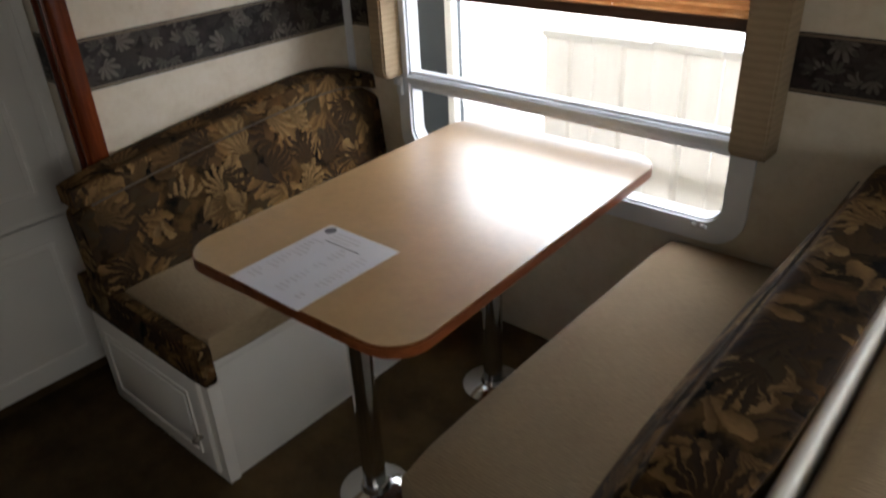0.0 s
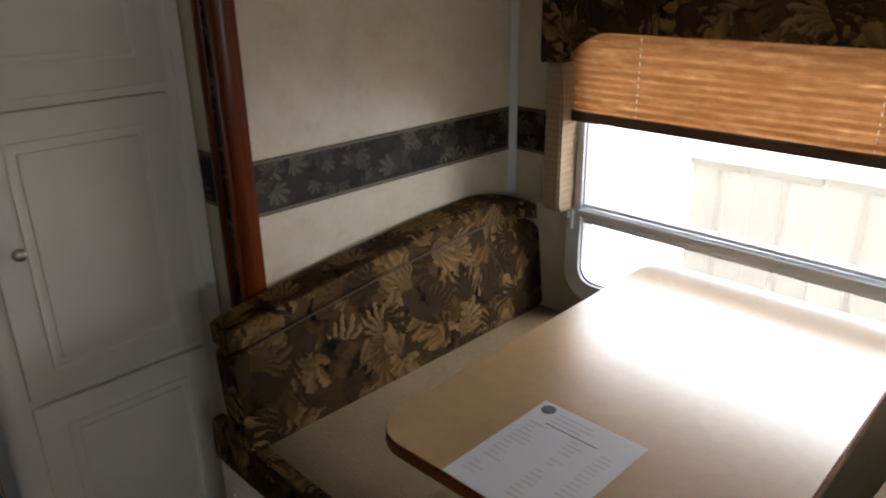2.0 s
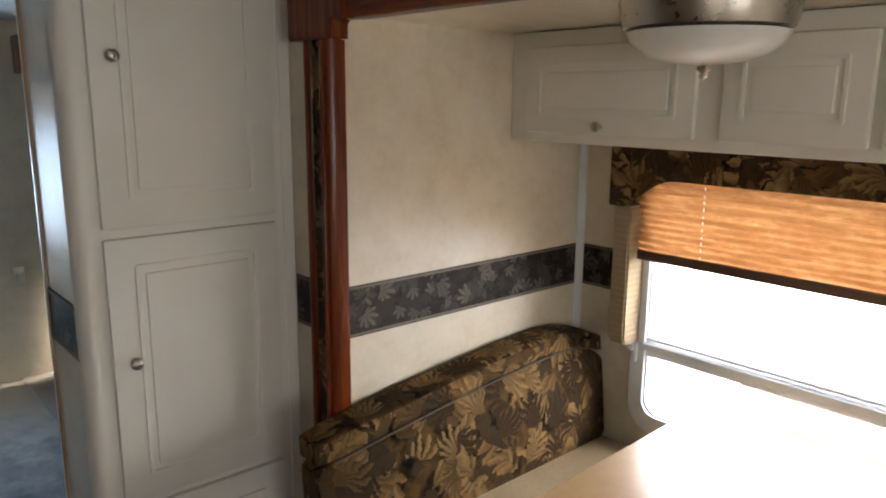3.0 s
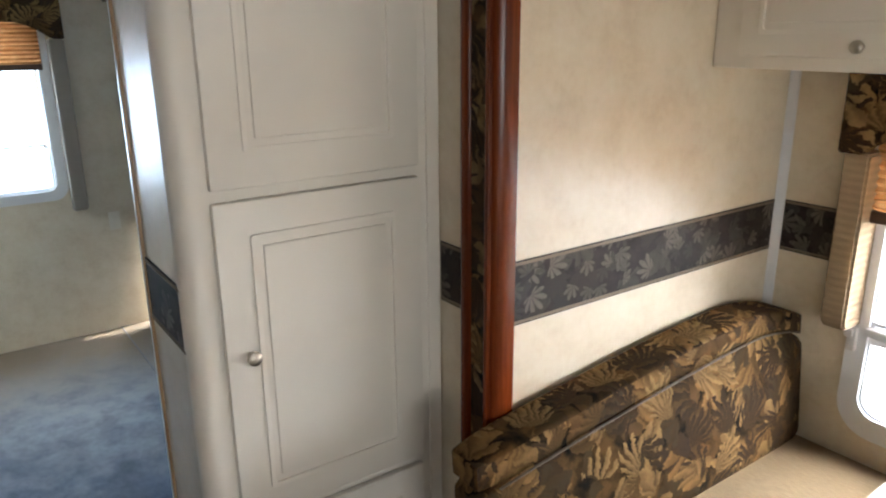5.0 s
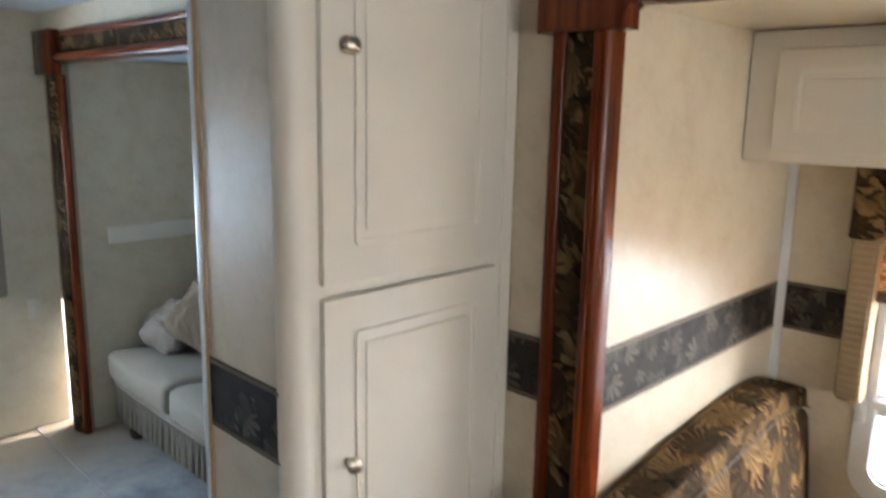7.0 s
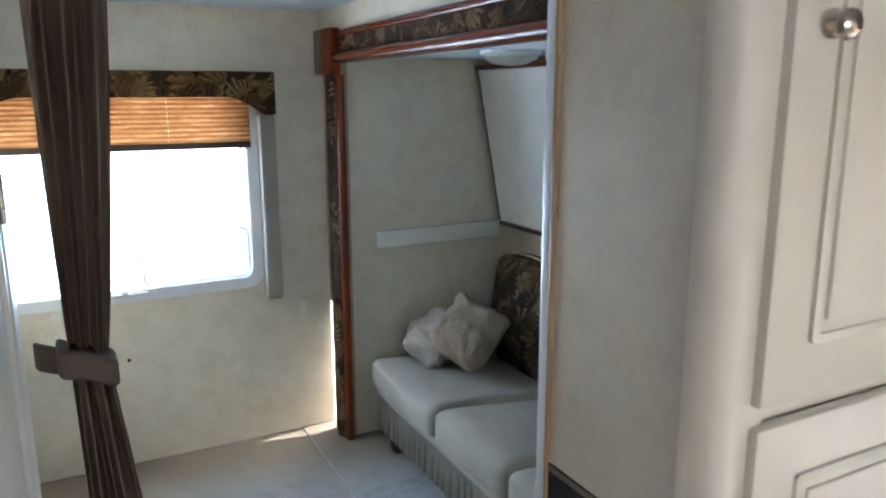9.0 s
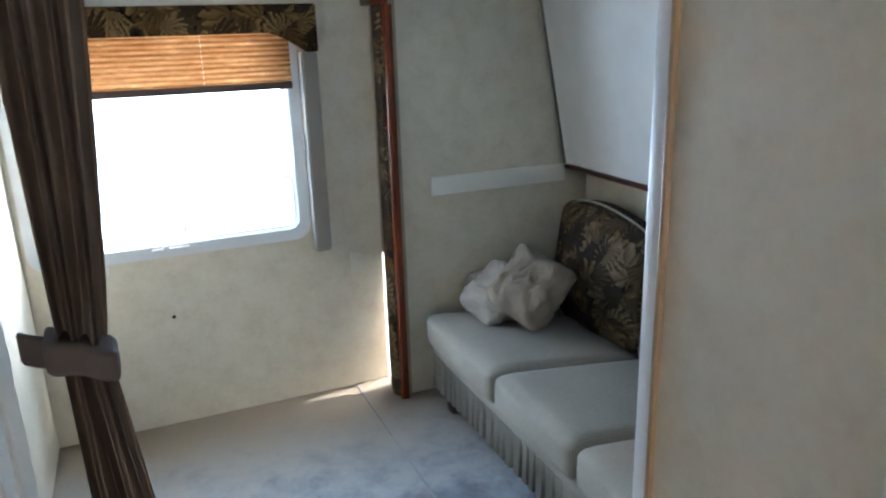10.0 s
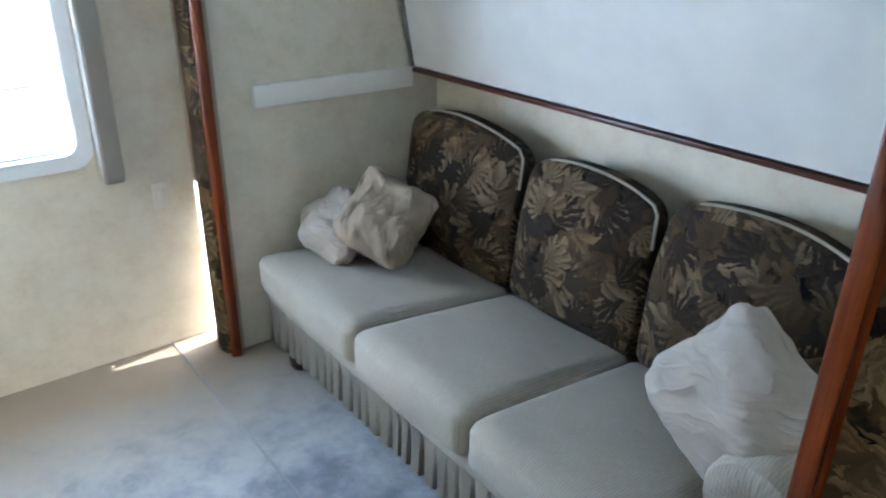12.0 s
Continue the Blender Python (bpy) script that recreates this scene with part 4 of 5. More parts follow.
part("latch", bm, WHITE, win, "white plastic latch")
bm = bx(-0.21, -0.17, D_Y - 0.026, D_Y - 0.012, WZ0 + 0.006, WZ0 + 0.016, bev=0.003)
box(bm, -0.195, -0.185, D_Y - 0.032, D_Y - 0.02, WZ0 + 0.012, WZ0 + 0.03, bev=0.003)
part("latch", bm, WHITE, win, "white plastic latch")


# unseen window, added to brighten the couch end of the dinette
wc = thing("added_window", ((CX0 + CX1) / 2, D_Y, 0.80), "unseen white-framed window over the couch, added to let in light", "window", kind="structure")
part("window_frame", ring(bmesh.new(), rounded(CX0 - 0.035, CX1 + 0.035, 0.765, 1.395, 0.09, 8), rounded(CX0 + 0.018, CX1 - 0.018, 0.818, 1.342, 0.05, 8), 1, D_Y - 0.012, D_Y - 0.001), ALUM, wc, "white flange with rounded corners")
p = part("pane", bx(CX0 + 0.002, CX1 - 0.002, D_Y + 0.028, D_Y + 0.031, 0.802, 1.358), GLASS, wc, "clear glass pane", smooth=False)
p.visible_shadow = False


def pleated_shade(name, axis, at, a0, a1, z0, z1, out, holes, label):
    """Accordion shade: pleats run across; the face looks along out."""
    n = int((z1 - z0) / 0.0185)
    bm = bmesh.new()
    cols = [a0 + (a1 - a0) * i / 6 for i in range(7)]
    rows = []
    for k in range(2 * n + 1):
        z = z0 + (z1 - z0) * k / (2 * n)
        d = at + out * (0.012 if k % 2 else 0.0)
        rows.append([bm.verts.new((d, c, z) if axis == 0 else (c, d, z)) for c in cols])
    for u, w in zip(rows, rows[1:]):
        for i in range(6):
            bm.faces.new((u[i], u[i + 1], w[i + 1], w[i]))
    bmesh.ops.solidify(bm, geom=bm.faces[:], thickness=0.0006)
    ob = solid(name, bm, SHADE, (at, (a0 + a1) / 2, z1) if axis == 0 else ((a0 + a1) / 2, at, z1), label, "blind", smooth=False, project=axis)
    lo, hi = sorted((at - out * 0.006, at + out * 0.014))
    part("bottom_rail", bx(lo, hi, a0, a1, z0 - 0.028, z0, bev=0.004) if axis == 0 else bx(a0, a1, lo, hi, z0 - 0.028, z0, bev=0.004), SHADE_RAIL, ob, "dark brown bottom rail")
    for c in holes:
        f = at + out * 0.0135
        bm = bmesh.new()
        for k in range(n):
            z = z0 + (z1 - z0) * (k + 0.3) / n
            box(bm, *((f - 0.001, f + 0.001, c - 0.0015, c + 0.0015) if axis == 0 else (c - 0.0015, c + 0.0015, f - 0.001, f + 0.001)), z, z + (0.009 if k % 3 else 0.005))
        part("cord", bm, PAPER, ob, "white lift cord showing between the pleats", smooth=False)
    return ob


pleated_shade("pleated_blind", 1, D_Y - 0.035, -1.252, -0.13, 1.122, 1.41, -1, (-1.04, -0.47), "half-raised orange-brown pleated blind in the dinette window")


def valance(axis, face, a0, a1, z_low, z_mid, z1, out, deep, label, leg, sweep):
    """Box valance with an arched lower edge."""
    n = 12
    pts = [(a0, z1), (a0, z_low), (a0 + leg, z_low)]
    pts += [(a0 + leg + sweep * i / n, z_low + (z_mid - z_low) * math.sin(radians(90 * i / n))) for i in range(1, n + 1)]
    pts += [(a1 - leg - sweep * i / n, z_low + (z_mid - z_low) * math.sin(radians(90 * i / n))) for i in range(n, 0, -1)]
    pts += [(a1 - leg, z_low), (a1, z_low), (a1, z1)]
    ob = thing("valance", (face, (a0 + a1) / 2, z1) if axis == 0 else ((a0 + a1) / 2, face, z1), label, "valance", "floral window valances")
    bm = prism(bmesh.new(), pts, axis, face, face + out * -0.02)
    bmesh.ops.bevel(bm, geom=bm.edges[:], offset=0.004, segments=2, affect="EDGES")
    part("front", bm, FLORAL, ob, "padded floral front")
    lo, hi = sorted((face - out * 0.021, face - out * deep))
    for a in (a0, a1 - 0.018):
        part("side_return", bx(lo, hi, a, a + 0.018, z_low, z1) if axis == 0 else bx(a, a + 0.018, lo, hi, z_low, z1), FLORAL, ob, smooth=False)
    part("top_board", bx(lo, hi, a0 + 0.019, a1 - 0.019, z1 - 0.02, z1) if axis == 0 else bx(a0 + 0.019, a1 - 0.019, lo, hi, z1 - 0.02, z1), FLORAL, ob, smooth=False)
    return ob


valance(1, D_Y - 0.12, -1.306, -0.02, 1.258, 1.345, 1.444, -1, 0.118, "dark floral padded valance with an arched lower edge", 0.055, 0.16)


def side_panel(axis, wall, a0, a1, z0, z1, out, deep, mat, label):
    """Padded upright panel beside a window, rounded at its foot."""
    r = 0.03
    n = 6
    near, far = wall + out * deep, wall + out * 0.002
    pts = [(wall + out * 0.002, z1), (near, z1)] + [(near - out * r * (1 - math.cos(radians(90 * i / n))), z0 + r - r * math.sin(radians(90 * i / n))) for i in range(n + 1)] + [(far, z0)]
    bm = bmesh.new()
    if axis == 1:
        prism(bm, pts, 0, a0, a1)
    else:
        prism(bm, pts, 1, a0, a1)
    bmesh.ops.bevel(bm, geom=bm.edges[:], offset=0.006, segments=2, affect="EDGES")
    ob = solid("window_side_panel", bm, mat, ((a0 + a1) / 2, wall, z0) if axis == 1 else (wall, (a0 + a1) / 2, z0), label, "curtain panel", "padded panels beside the windows")
    return ob


side_panel(1, D_Y, -1.302, -1.243, 0.825, 1.257, -1, 0.095, DRAPE, "beige rope-textured padded panel beside the dinette window")
side_panel(1, D_Y, -0.122, -0.035, 0.815, 1.257, -1, 0.095, DRAPE, "beige rope-textured padded panel beside the dinette window")

# lamp over the table
LX, LY = -0.77, 1.20
lamp = thing("ceiling_lamp", (LX, LY, D_Z), "nickel and frosted-glass bowl lamp over the table, unlit", "lamp")
part("canopy", lathe(((0.0, D_Z), (0.165, D_Z), (0.160, D_Z - 0.03), (0.154, D_Z - 0.050), (0.146, D_Z - 0.052), (0.0, D_Z - 0.055)), Matrix.Translation((LX, LY, 0)), 40), NICKEL, lamp, "brushed nickel canopy")
part("bowl", lathe(((0.148, D_Z - 0.056), (0.14, D_Z - 0.075), (0.11, D_Z - 0.098), (0.06, D_Z - 0.112), (0.0, D_Z - 0.116)), Matrix.Translation((LX, LY, 0)), 40), plain("white_opal_glass", (0.80, 0.79, 0.76), 0.2, vary=0.03), lamp, "white opal glass bowl")
part("finial", lathe(((0.0, D_Z - 0.118), (0.012, D_Z - 0.117), (0.014, D_Z - 0.124), (0.006, D_Z - 0.130), (0.009, D_Z - 0.138), (0.0, D_Z - 0.145)), Matrix.Translation((LX, LY, 0)), 16), NICKEL, lamp, "small nickel finial")


# ---- lounge: end window ----
wl = thing("window_2", (END_X, (LY0 + LY1) / 2, LZ0), "white-framed window with a small lower vent sash", "window", kind="structure")
part("window_frame", ring(bmesh.new(), rounded(LY0 - 0.03, LY1 + 0.03, LZ0 - 0.03, LZ1 + 0.03, 0.07, 8), rounded(LY0 + 0.018, LY1 - 0.018, LZ0 + 0.018, LZ1 - 0.018, 0.045, 8), 0, END_X + 0.001, END_X + 0.012), WHITE, wl, "white flange with rounded corners")
part("inner_frame", ring(bmesh.new(), rounded(LY0 + 0.001, LY1 - 0.001, LZ0 + 0.001, LZ1 - 0.001, 0.06, 8), rounded(LY0 + 0.022, LY1 - 0.022, LZ0 + 0.022, LZ1 - 0.022, 0.045, 8), 0, END_X - T, END_X), WHITE, wl, "white inner frame")
part("vent_sash", ring(bmesh.new(), rounded(0.03, LY1 - 0.024, LZ0 + 0.022, 1.01, 0.03, 6), rounded(0.038, LY1 - 0.032, LZ0 + 0.030, 1.002, 0.026, 6), 0, END_X - 0.035, END_X - 0.015), WHITE, wl, "white vent sash")
p = part("pane", bx(END_X - 0.040, END_X - 0.037, LY0 + 0.02, LY1 - 0.02, LZ0 + 0.02, LZ1 - 0.02), GLASS, wl, "clear glass pane", smooth=False)
p.visible_shadow = False
bm = bx(END_X + 0.004, END_X + 0.02, -0.10, 0.04, LZ0 - 0.006, LZ0 + 0.008, bev=0.003)
box(bm, END_X + 0.012, END_X + 0.026, -0.06, -0.035, LZ0 + 0.0, LZ0 + 0.022, bev=0.003)
part("latch", bm, WHITE, wl, "white plastic latch")
bm = bmesh.new()
for i in range(5):
    box(bm, END_X + 0.001, END_X + 0.004, -0.33 + i * 0.014, -0.323 + i * 0.014, LZ0 - 0.075, LZ0 - 0.045)
part("label_marks", bm, WHITE, wl, "small pale printed marks", smooth=False)
pleated_shade("pleated_blind", 0, END_X + 0.035, LY0 + 0.0, LY1 - 0.005, 1.392, 1.66, 1, (-0.30, 0.17), "half-raised orange-brown pleated blind in the end window")
valance(0, END_X + 0.10, LEFT_Y + 0.002, 0.606, 1.503, 1.578, 1.682, 1, 0.098, "dark floral padded valance with an arched lower edge", 0.05, 0.16)
side_panel(0, END_X, 0.540, 0.606, 0.678, 1.502, 1, 0.075, DRAPE_PLAIN, "beige padded panel beside the end window")
sw = solid("light_switch", bx(END_X + 0.0005, END_X + 0.006, 0.700, 0.756, 0.545, 0.640, bev=0.002), SWITCH, (END_X, 0.728, 0.592), "cream plastic switch plate on the wall", "switch")
part("toggle", bx(END_X + 0.006, END_X + 0.010, 0.717, 0.739, 0.572, 0.613, bev=0.002), SWITCH, sw)
solid("wall_hook", lathe(((0.0, 0.0), (0.008, 0.0), (0.007, 0.003), (0.003, 0.006), (0.0, 0.007)), Matrix.Translation((END_X, -0.056, 0.476)) @ Matrix.Rotation(radians(90), 4, "Y"), 14), DARK, (END_X, -0.056, 0.476), "small dark stud in the wall", "stud")

# ledge, sloped panel and its trims over the sofa
solid("wall_ledge", bx(S_X0, S_X0 + 0.024, 1.010, 1.660, 0.903, 0.979, bev=0.004), PAINT, (S_X0, 1.4, 0.9), "white painted ledge on the wall beside the sofa", "ledge")
slope = thing("sloped_bunk_panel", (-3.3, 1.8, 0.96), "pale folded-up bunk panel leaning over the sofa", "panel")
bm = bmesh.new()
prism(bm, [(1.660, 0.981), (1.688, 0.976), (1.565, 1.695), (1.527, 1.695)], 0, S_X0 + 0.03, S_X1 - 0.01)
part("board", bm, PANEL, slope, "pale mottled vinyl board", smooth=False)
part("lower_trim", bx(S_X0 + 0.012, S_X1 - 0.005, 1.655, 1.69, 0.958, 0.974, bev=0.003), wood("dark_cherry_strip", (0.05, 0.010, 0.006), (0.10, 0.022, 0.010), 0.3, along=0), slope, "dark cherry lower edge strip")
part("bunk_base", bx(S_X0 + 0.012, S_X1 - 0.005, 1.692, S_Y - 0.004, 0.956, 0.974), WALLPAPER, slope, "cream underside board", smooth=False)
part("upper_trim", bx(S_X0 + 0.012, S_X1 - 0.005, 1.515, 1.565, 1.697, 1.718, bev=0.003), CHERRY_H, slope, "dark cherry upper edge strip")
part("end_bead", tube([(S_X0 + 0.022, 1.658, 0.980), (S_X0 + 0.022, 1.522, 1.70)], 0.006, 8), plain("grey_rubber_bead", (0.16, 0.15, 0.13), 0.6), slope, "grey edge bead")

# lounge lights
def dome_light(x, y, z, r, label, mat=None):
    ob = thing("ceiling_light", (x, y, z), label, "light", "ceiling lights")
    part("base", lathe(((0.0, z), (r, z), (r, z - 0.014), (r * 0.9, z - 0.02), (0.0, z - 0.02)), Matrix.Translation((x, y, 0)), 32), WHITE, ob, "white base ring")
    part("lens", lathe(((r * 0.88, z - 0.021), (r * 0.8, z - 0.035), (r * 0.5, z - 0.05), (0.0, z - 0.055)), Matrix.Translation((x, y, 0)), 32), mat or FROST, ob, "ribbed clear lens")
    return ob


dome_light(-3.62, 1.30, S_Z, 0.115, "round clear-lens ceiling light over the sofa, unlit")
fl = thing("ceiling_light", (-2.70, 0.03, CEIL_Z), "long white twin-lens ceiling light, unlit", "light", "ceiling lights")
part("base", prism(bmesh.new(), rounded(-2.82, -2.62, -0.16, 0.125, 0.07, 8), 2, CEIL_Z - 0.035, CEIL_Z), plain("grey_light_base", (0.38, 0.36, 0.33), 0.5), fl, "grey-brown base")
for ya, yb in ((-0.145, -0.025), (-0.012, 0.11)):
    bm = prism(bmesh.new(), rounded(-2.805, -2.635, ya, yb, 0.05, 8), 2, CEIL_Z - 0.052, CEIL_Z - 0.036)
    bmesh.ops.bevel(bm, geom=[e for e in bm.edges if max(v.co.z for v in e.verts) < CEIL_Z - 0.05], offset=0.006, segments=2, affect="EDGES")
    part("lens", bm, FROST, fl, "clear ribbed lens")
dome_light(-3.27, 0.01, CEIL_Z, 0.085, "small round white ceiling vent ring", SIDING)
# curtain track set slantwise across the way
a, b = Vector((-1.99, 0.325, CEIL_Z)), Vector((-2.62, -0.30, CEIL_Z))
dv = (b - a).normalized()
bm = bx(0, (b - a).length, -0.012, 0.012, -0.032, -0.001, bev=0.003)
bm.transform(Matrix.Translation(a) @ Matrix.Rotation(math.atan2(dv.y, dv.x), 4, "Z"))
track = solid("curtain_track", bm, plain("brown_track", (0.16, 0.12, 0.08), 0.5), a, "brown ceiling curtain track with a pale upper flange", "curtain track")
bm = bx(0, (b - a).length, -0.02, 0.02, -0.006, -0.0005, bev=0.002)
bm.transform(Matrix.Translation(a) @ Matrix.Rotation(math.atan2(dv.y, dv.x), 4, "Z"))
part("flange", bm, ALUM, track, "pale aluminium flange")

# curtain, gathered by a tie
def drape_cloth(x, y_at, z0, z1, folds, seed):
    """Gathered cloth: a closed sheet whose folds pinch at the tie. y_at(z) gives its two edges."""
    bm = bmesh.new()
    rows = []
    n = folds * 10
    for k in range(61):
        z = z0 + (z1 - z0) * k / 60
        ya, yb = y_at(z)
        row = []
        for i in range(n + 1):
            u = i / n
            ph = folds * math.pi * 2 * u + 0.5 * math.sin(2.1 * z + seed)
            amp = 0.020 + 0.10 * (yb - ya) * (0.6 + 0.4 * math.sin(5 * u + seed))
            row.append(bm.verts.new((x + amp * math.sin(ph) + 0.006 * math.sin(9 * z + 7 * u), ya + (yb - ya) * u + 0.004 * math.sin(ph * 0.5 + 3 * z), z)))
        rows.append(row)
    for u, w in zip(rows, rows[1:]):
        for i in range(n):
            bm.faces.new((u[i], u[i + 1], w[i + 1], w[i]))
    bmesh.ops.solidify(bm, geom=bm.faces[:], thickness=0.0015)
    return bm


TIE = 1.125
def curtain_edges(z):
    if z > TIE:
        t = min(1, (z - TIE) / 0.75)
        s = t ** 0.8
        return -0.252 - 0.012 * s, -0.190 + 0.058 * s
    t = min(1, (TIE - z) / 0.5)
    s = t ** 0.9
    return -0.252 + 0.006 * s, -0.192 + 0.062 * s


curtain = solid("curtain", drape_cloth(-2.62, curtain_edges, 0.05, CEIL_Z - 0.035, 5, 1.3), CURTAIN, (-2.62, -0.25, 0.05), "dark brown gathered curtain tied back beside the doorway", "curtain")
bm = soft_box(-2.655, -2.580, -0.272, -0.176, TIE - 0.030, TIE + 0.022, 0.010, 0.0, 12)
for v in bm.verts:
    v.co.z += -0.35 * (v.co.y + 0.23) + 0.003 * math.sin(90 * v.co.y + 40 * v.co.x)
TIE_CLOTH = plain("brown_tie_cloth", (0.105, 0.072, 0.055), 0.8, vary=0.15, scale=30, grain=0.3, grain_scale=600)
part("tieback", bm, TIE_CLOTH, curtain, "brown cloth tieback")
bm = soft_box(-2.632, -2.615, -0.306, -0.258, TIE - 0.016, TIE + 0.034, 0.006, 0.0, 8)
for v in bm.verts:
    v.co.z += -0.45 * (v.co.y + 0.282) + 0.002 * math.sin(70 * v.co.y)
part("tie_strap", bm, TIE_CLOTH, curtain, "brown tieback strap")

# the open passage door, flat along the way
door = thing("door_1", (-2.2, -0.335, 0.02), "ivory raised-panel door standing open along the passage", "door", kind="structure")
leaf = part("leaf", bx(-2.52, -1.92, -0.352, -0.325, 0.02, 1.88, bev=0.004), PAINT, door)
for za, zb in ((0.12, 0.86), (0.98, 1.78)):
    part("panel_bead", ring(bmesh.new(), rounded(-2.43, -2.01, za, zb, 0.01, 2), rounded(-2.41, -2.03, za + 0.02, zb - 0.02, 0.008, 2), 1, -0.326, -0.318), PAINT, leaf)
for hz in (0.35, 1.43):
    part("hinge", lathe(((0.0, 0.0), (0.0055, 0.0), (0.0055, 0.024), (0.0045, 0.025), (0.0055, 0.026), (0.0055, 0.05), (0.0045, 0.051), (0.0055, 0.052), (0.0055, 0.076), (0.0, 0.076)), Matrix.Translation((-2.525, -0.319, hz - 0.038)), 12), NICKEL, door, "nickel hinge knuckle")


# ---- sofa ----
SX0, SX1 = -4.235, -2.34
sofa = thing("sofa", (-3.36, 1.45, 0.004), "cream corduroy three-seat sofa with floral back cushions and a pleated skirt", "sofa")
part("base", soft_box(SX0 + 0.03, SX1 - 0.04, 0.99, 1.76, 0.07, 0.29, 0.03, 0.0, 4), CREAM, sofa, "cream corduroy seat base")
part("back", soft_box(SX0 + 0.05, SX1 - 0.05, 1.66, 1.77, 0.08, 0.68, 0.06, 0.01, 8), CREAM, sofa, "cream corduroy back")
bm = bmesh.new()
n = 420
rows = []
xa, xb = SX0 + 0.08, SX1 - 0.03
for k, z in enumerate((0.082, 0.11, 0.15, 0.19, 0.225, 0.25)):
    row = []
    for i in range(n + 1):
        x = xa + (xb - xa) * i / n
        depth = (0.009 + 0.004 * math.sin(i * 0.071)) * (1 - k / 6.5)
        slit = max(0.0, math.sin(i * 0.50 + 0.9 * math.sin(i * 0.13))) ** 3
        row.append(bm.verts.new((x, 0.957 + 3.2 * depth * slit * (1 - k / 5) - 0.0016 * (5 - k), z)))
    rows.append(row)
for u, w in zip(rows, rows[1:]):
    for i in range(n):
        bm.faces.new((u[i], u[i + 1], w[i + 1], w[i]))
bmesh.ops.solidify(bm, geom=bm.faces[:], thickness=0.003)
part("skirt", bm, CREAM, sofa, "pleated cream skirt")
part("front_rail", soft_box(xa - 0.005, xb, 0.948, 1.0, 0.235, 0.305, 0.015, 0.004, 6), CREAM, sofa, "cream front rail")
cuts = (-4.03, -3.55, -3.035, -2.555)
for i in range(3):
    c0, c1 = cuts[i], cuts[i + 1]
    bm = soft_box(c0 + 0.005, c1 - 0.005, 0.925, 1.57, 0.275, 0.415, 0.034, 0.012, 18)
    if i == 0:
        for v in bm.verts:                       # the end cushion runs round in front of the arm
            if v.co.x < c0 + 0.10 and v.co.y < 1.20:
                v.co.x -= 0.165 * min(1.0, (c0 + 0.10 - v.co.x) / 0.09) * min(1.0, max(0.0, (1.19 - v.co.y) / 0.045))
    for v in bm.verts:
        v.co.z -= 0.07 * max(0.0, v.co.y - 1.0) / 0.6
    part("seat_cushion", bm, CREAM, sofa, "plump cream corduroy seat cushion")
for nm, xs, s in (("arm", (SX0, SX0 + 0.20), 1), ("arm", (SX1 - 0.20, SX1), -1)):
    x0, x1 = xs
    arm = soft_box(x0 + 0.03, x1 - 0.03, 1.16, 1.74, 0.07, 0.44, 0.03, 0.0, 6)
    ob = part(nm, arm, CREAM, sofa, "rolled cream corduroy arm")
    cx = (x0 + x1) / 2
    prof = ((0.0, 0.0), (0.06, 0.0), (0.098, 0.012), (0.108, 0.04), (0.108, 0.56), (0.098, 0.59), (0.0, 0.60))
    part("arm_roll", lathe(prof, Matrix.Translation((cx, 1.14, 0.47)) @ Matrix.Rotation(radians(-90), 4, "X"), 28), CREAM, ob, "rolled arm top")
    fan = lathe(((0.0, 0.002), (0.02, -0.004), (0.045, -0.010), (0.072, -0.012), (0.095, -0.004), (0.103, 0.012), (0.0, 0.012)), None, 96)
    for v in fan.verts:
        rr = math.hypot(v.co.x, v.co.y)
        if rr > 0.005:
            v.co.z -= 0.0014 * min(1.0, rr / 0.05) * math.sin(30 * math.atan2(v.co.y, v.co.x)) * (1 if v.co.z < 0.008 else 0)
    fan.transform(Matrix.Translation((cx, 1.138, 0.47)) @ Matrix.Rotation(radians(-90), 4, "X"))
    part("arm_front", fan, CREAM, ob, "gathered round arm front")


def back_cushion(x0, x1, y0, z0, h, lean, roll, seed):
    """Loose back cushion: full at the middle, rounded on top, welted along its edge."""
    w = x1 - x0
    outline = []
    m = Matrix.Translation(((x0 + x1) / 2, y0, z0)) @ Matrix.Rotation(radians(-lean), 4, "X") @ Matrix.Rotation(radians(roll), 4, "Y")
    bm = soft_box(-1, 1, -1, 1, -1, 1, 0.25, 0.0, 14)
    def shape(px, py, pz):
        top = pz * 0.5 + 0.5
        cut = 1 - 0.07 * max(0.0, top - 0.55) ** 1.2 * 2.2
        x = px * w / 2 * cut
        z = top * h * (1 - 0.085 * px * px * max(0, top) ** 2)
        full = (1 - abs(px) ** 3) * (1 - abs(pz) ** 3)
        y = py * (0.035 + 0.075 * full) + 0.006 * math.sin(5 * px + seed) * math.cos(4 * pz)
        return Vector((x, y, z))
    for v in bm.verts:
        v.co = shape(*v.co)
    bm.transform(m)
    ob = part("back_cushion", bm, FLORAL_SOFA, sofa, "brown and grey leaf-print back cushion")
    pts = [m @ shape(-0.70 + 1.62 * i / 14, -0.84, 0.99) for i in range(15)] + [m @ shape(0.99, -0.84, t) for t in (0.9, 0.7, 0.45)]
    part("piping", tube(pts, 0.0048, 6), PIPING, ob, "pale piping")
    return ob


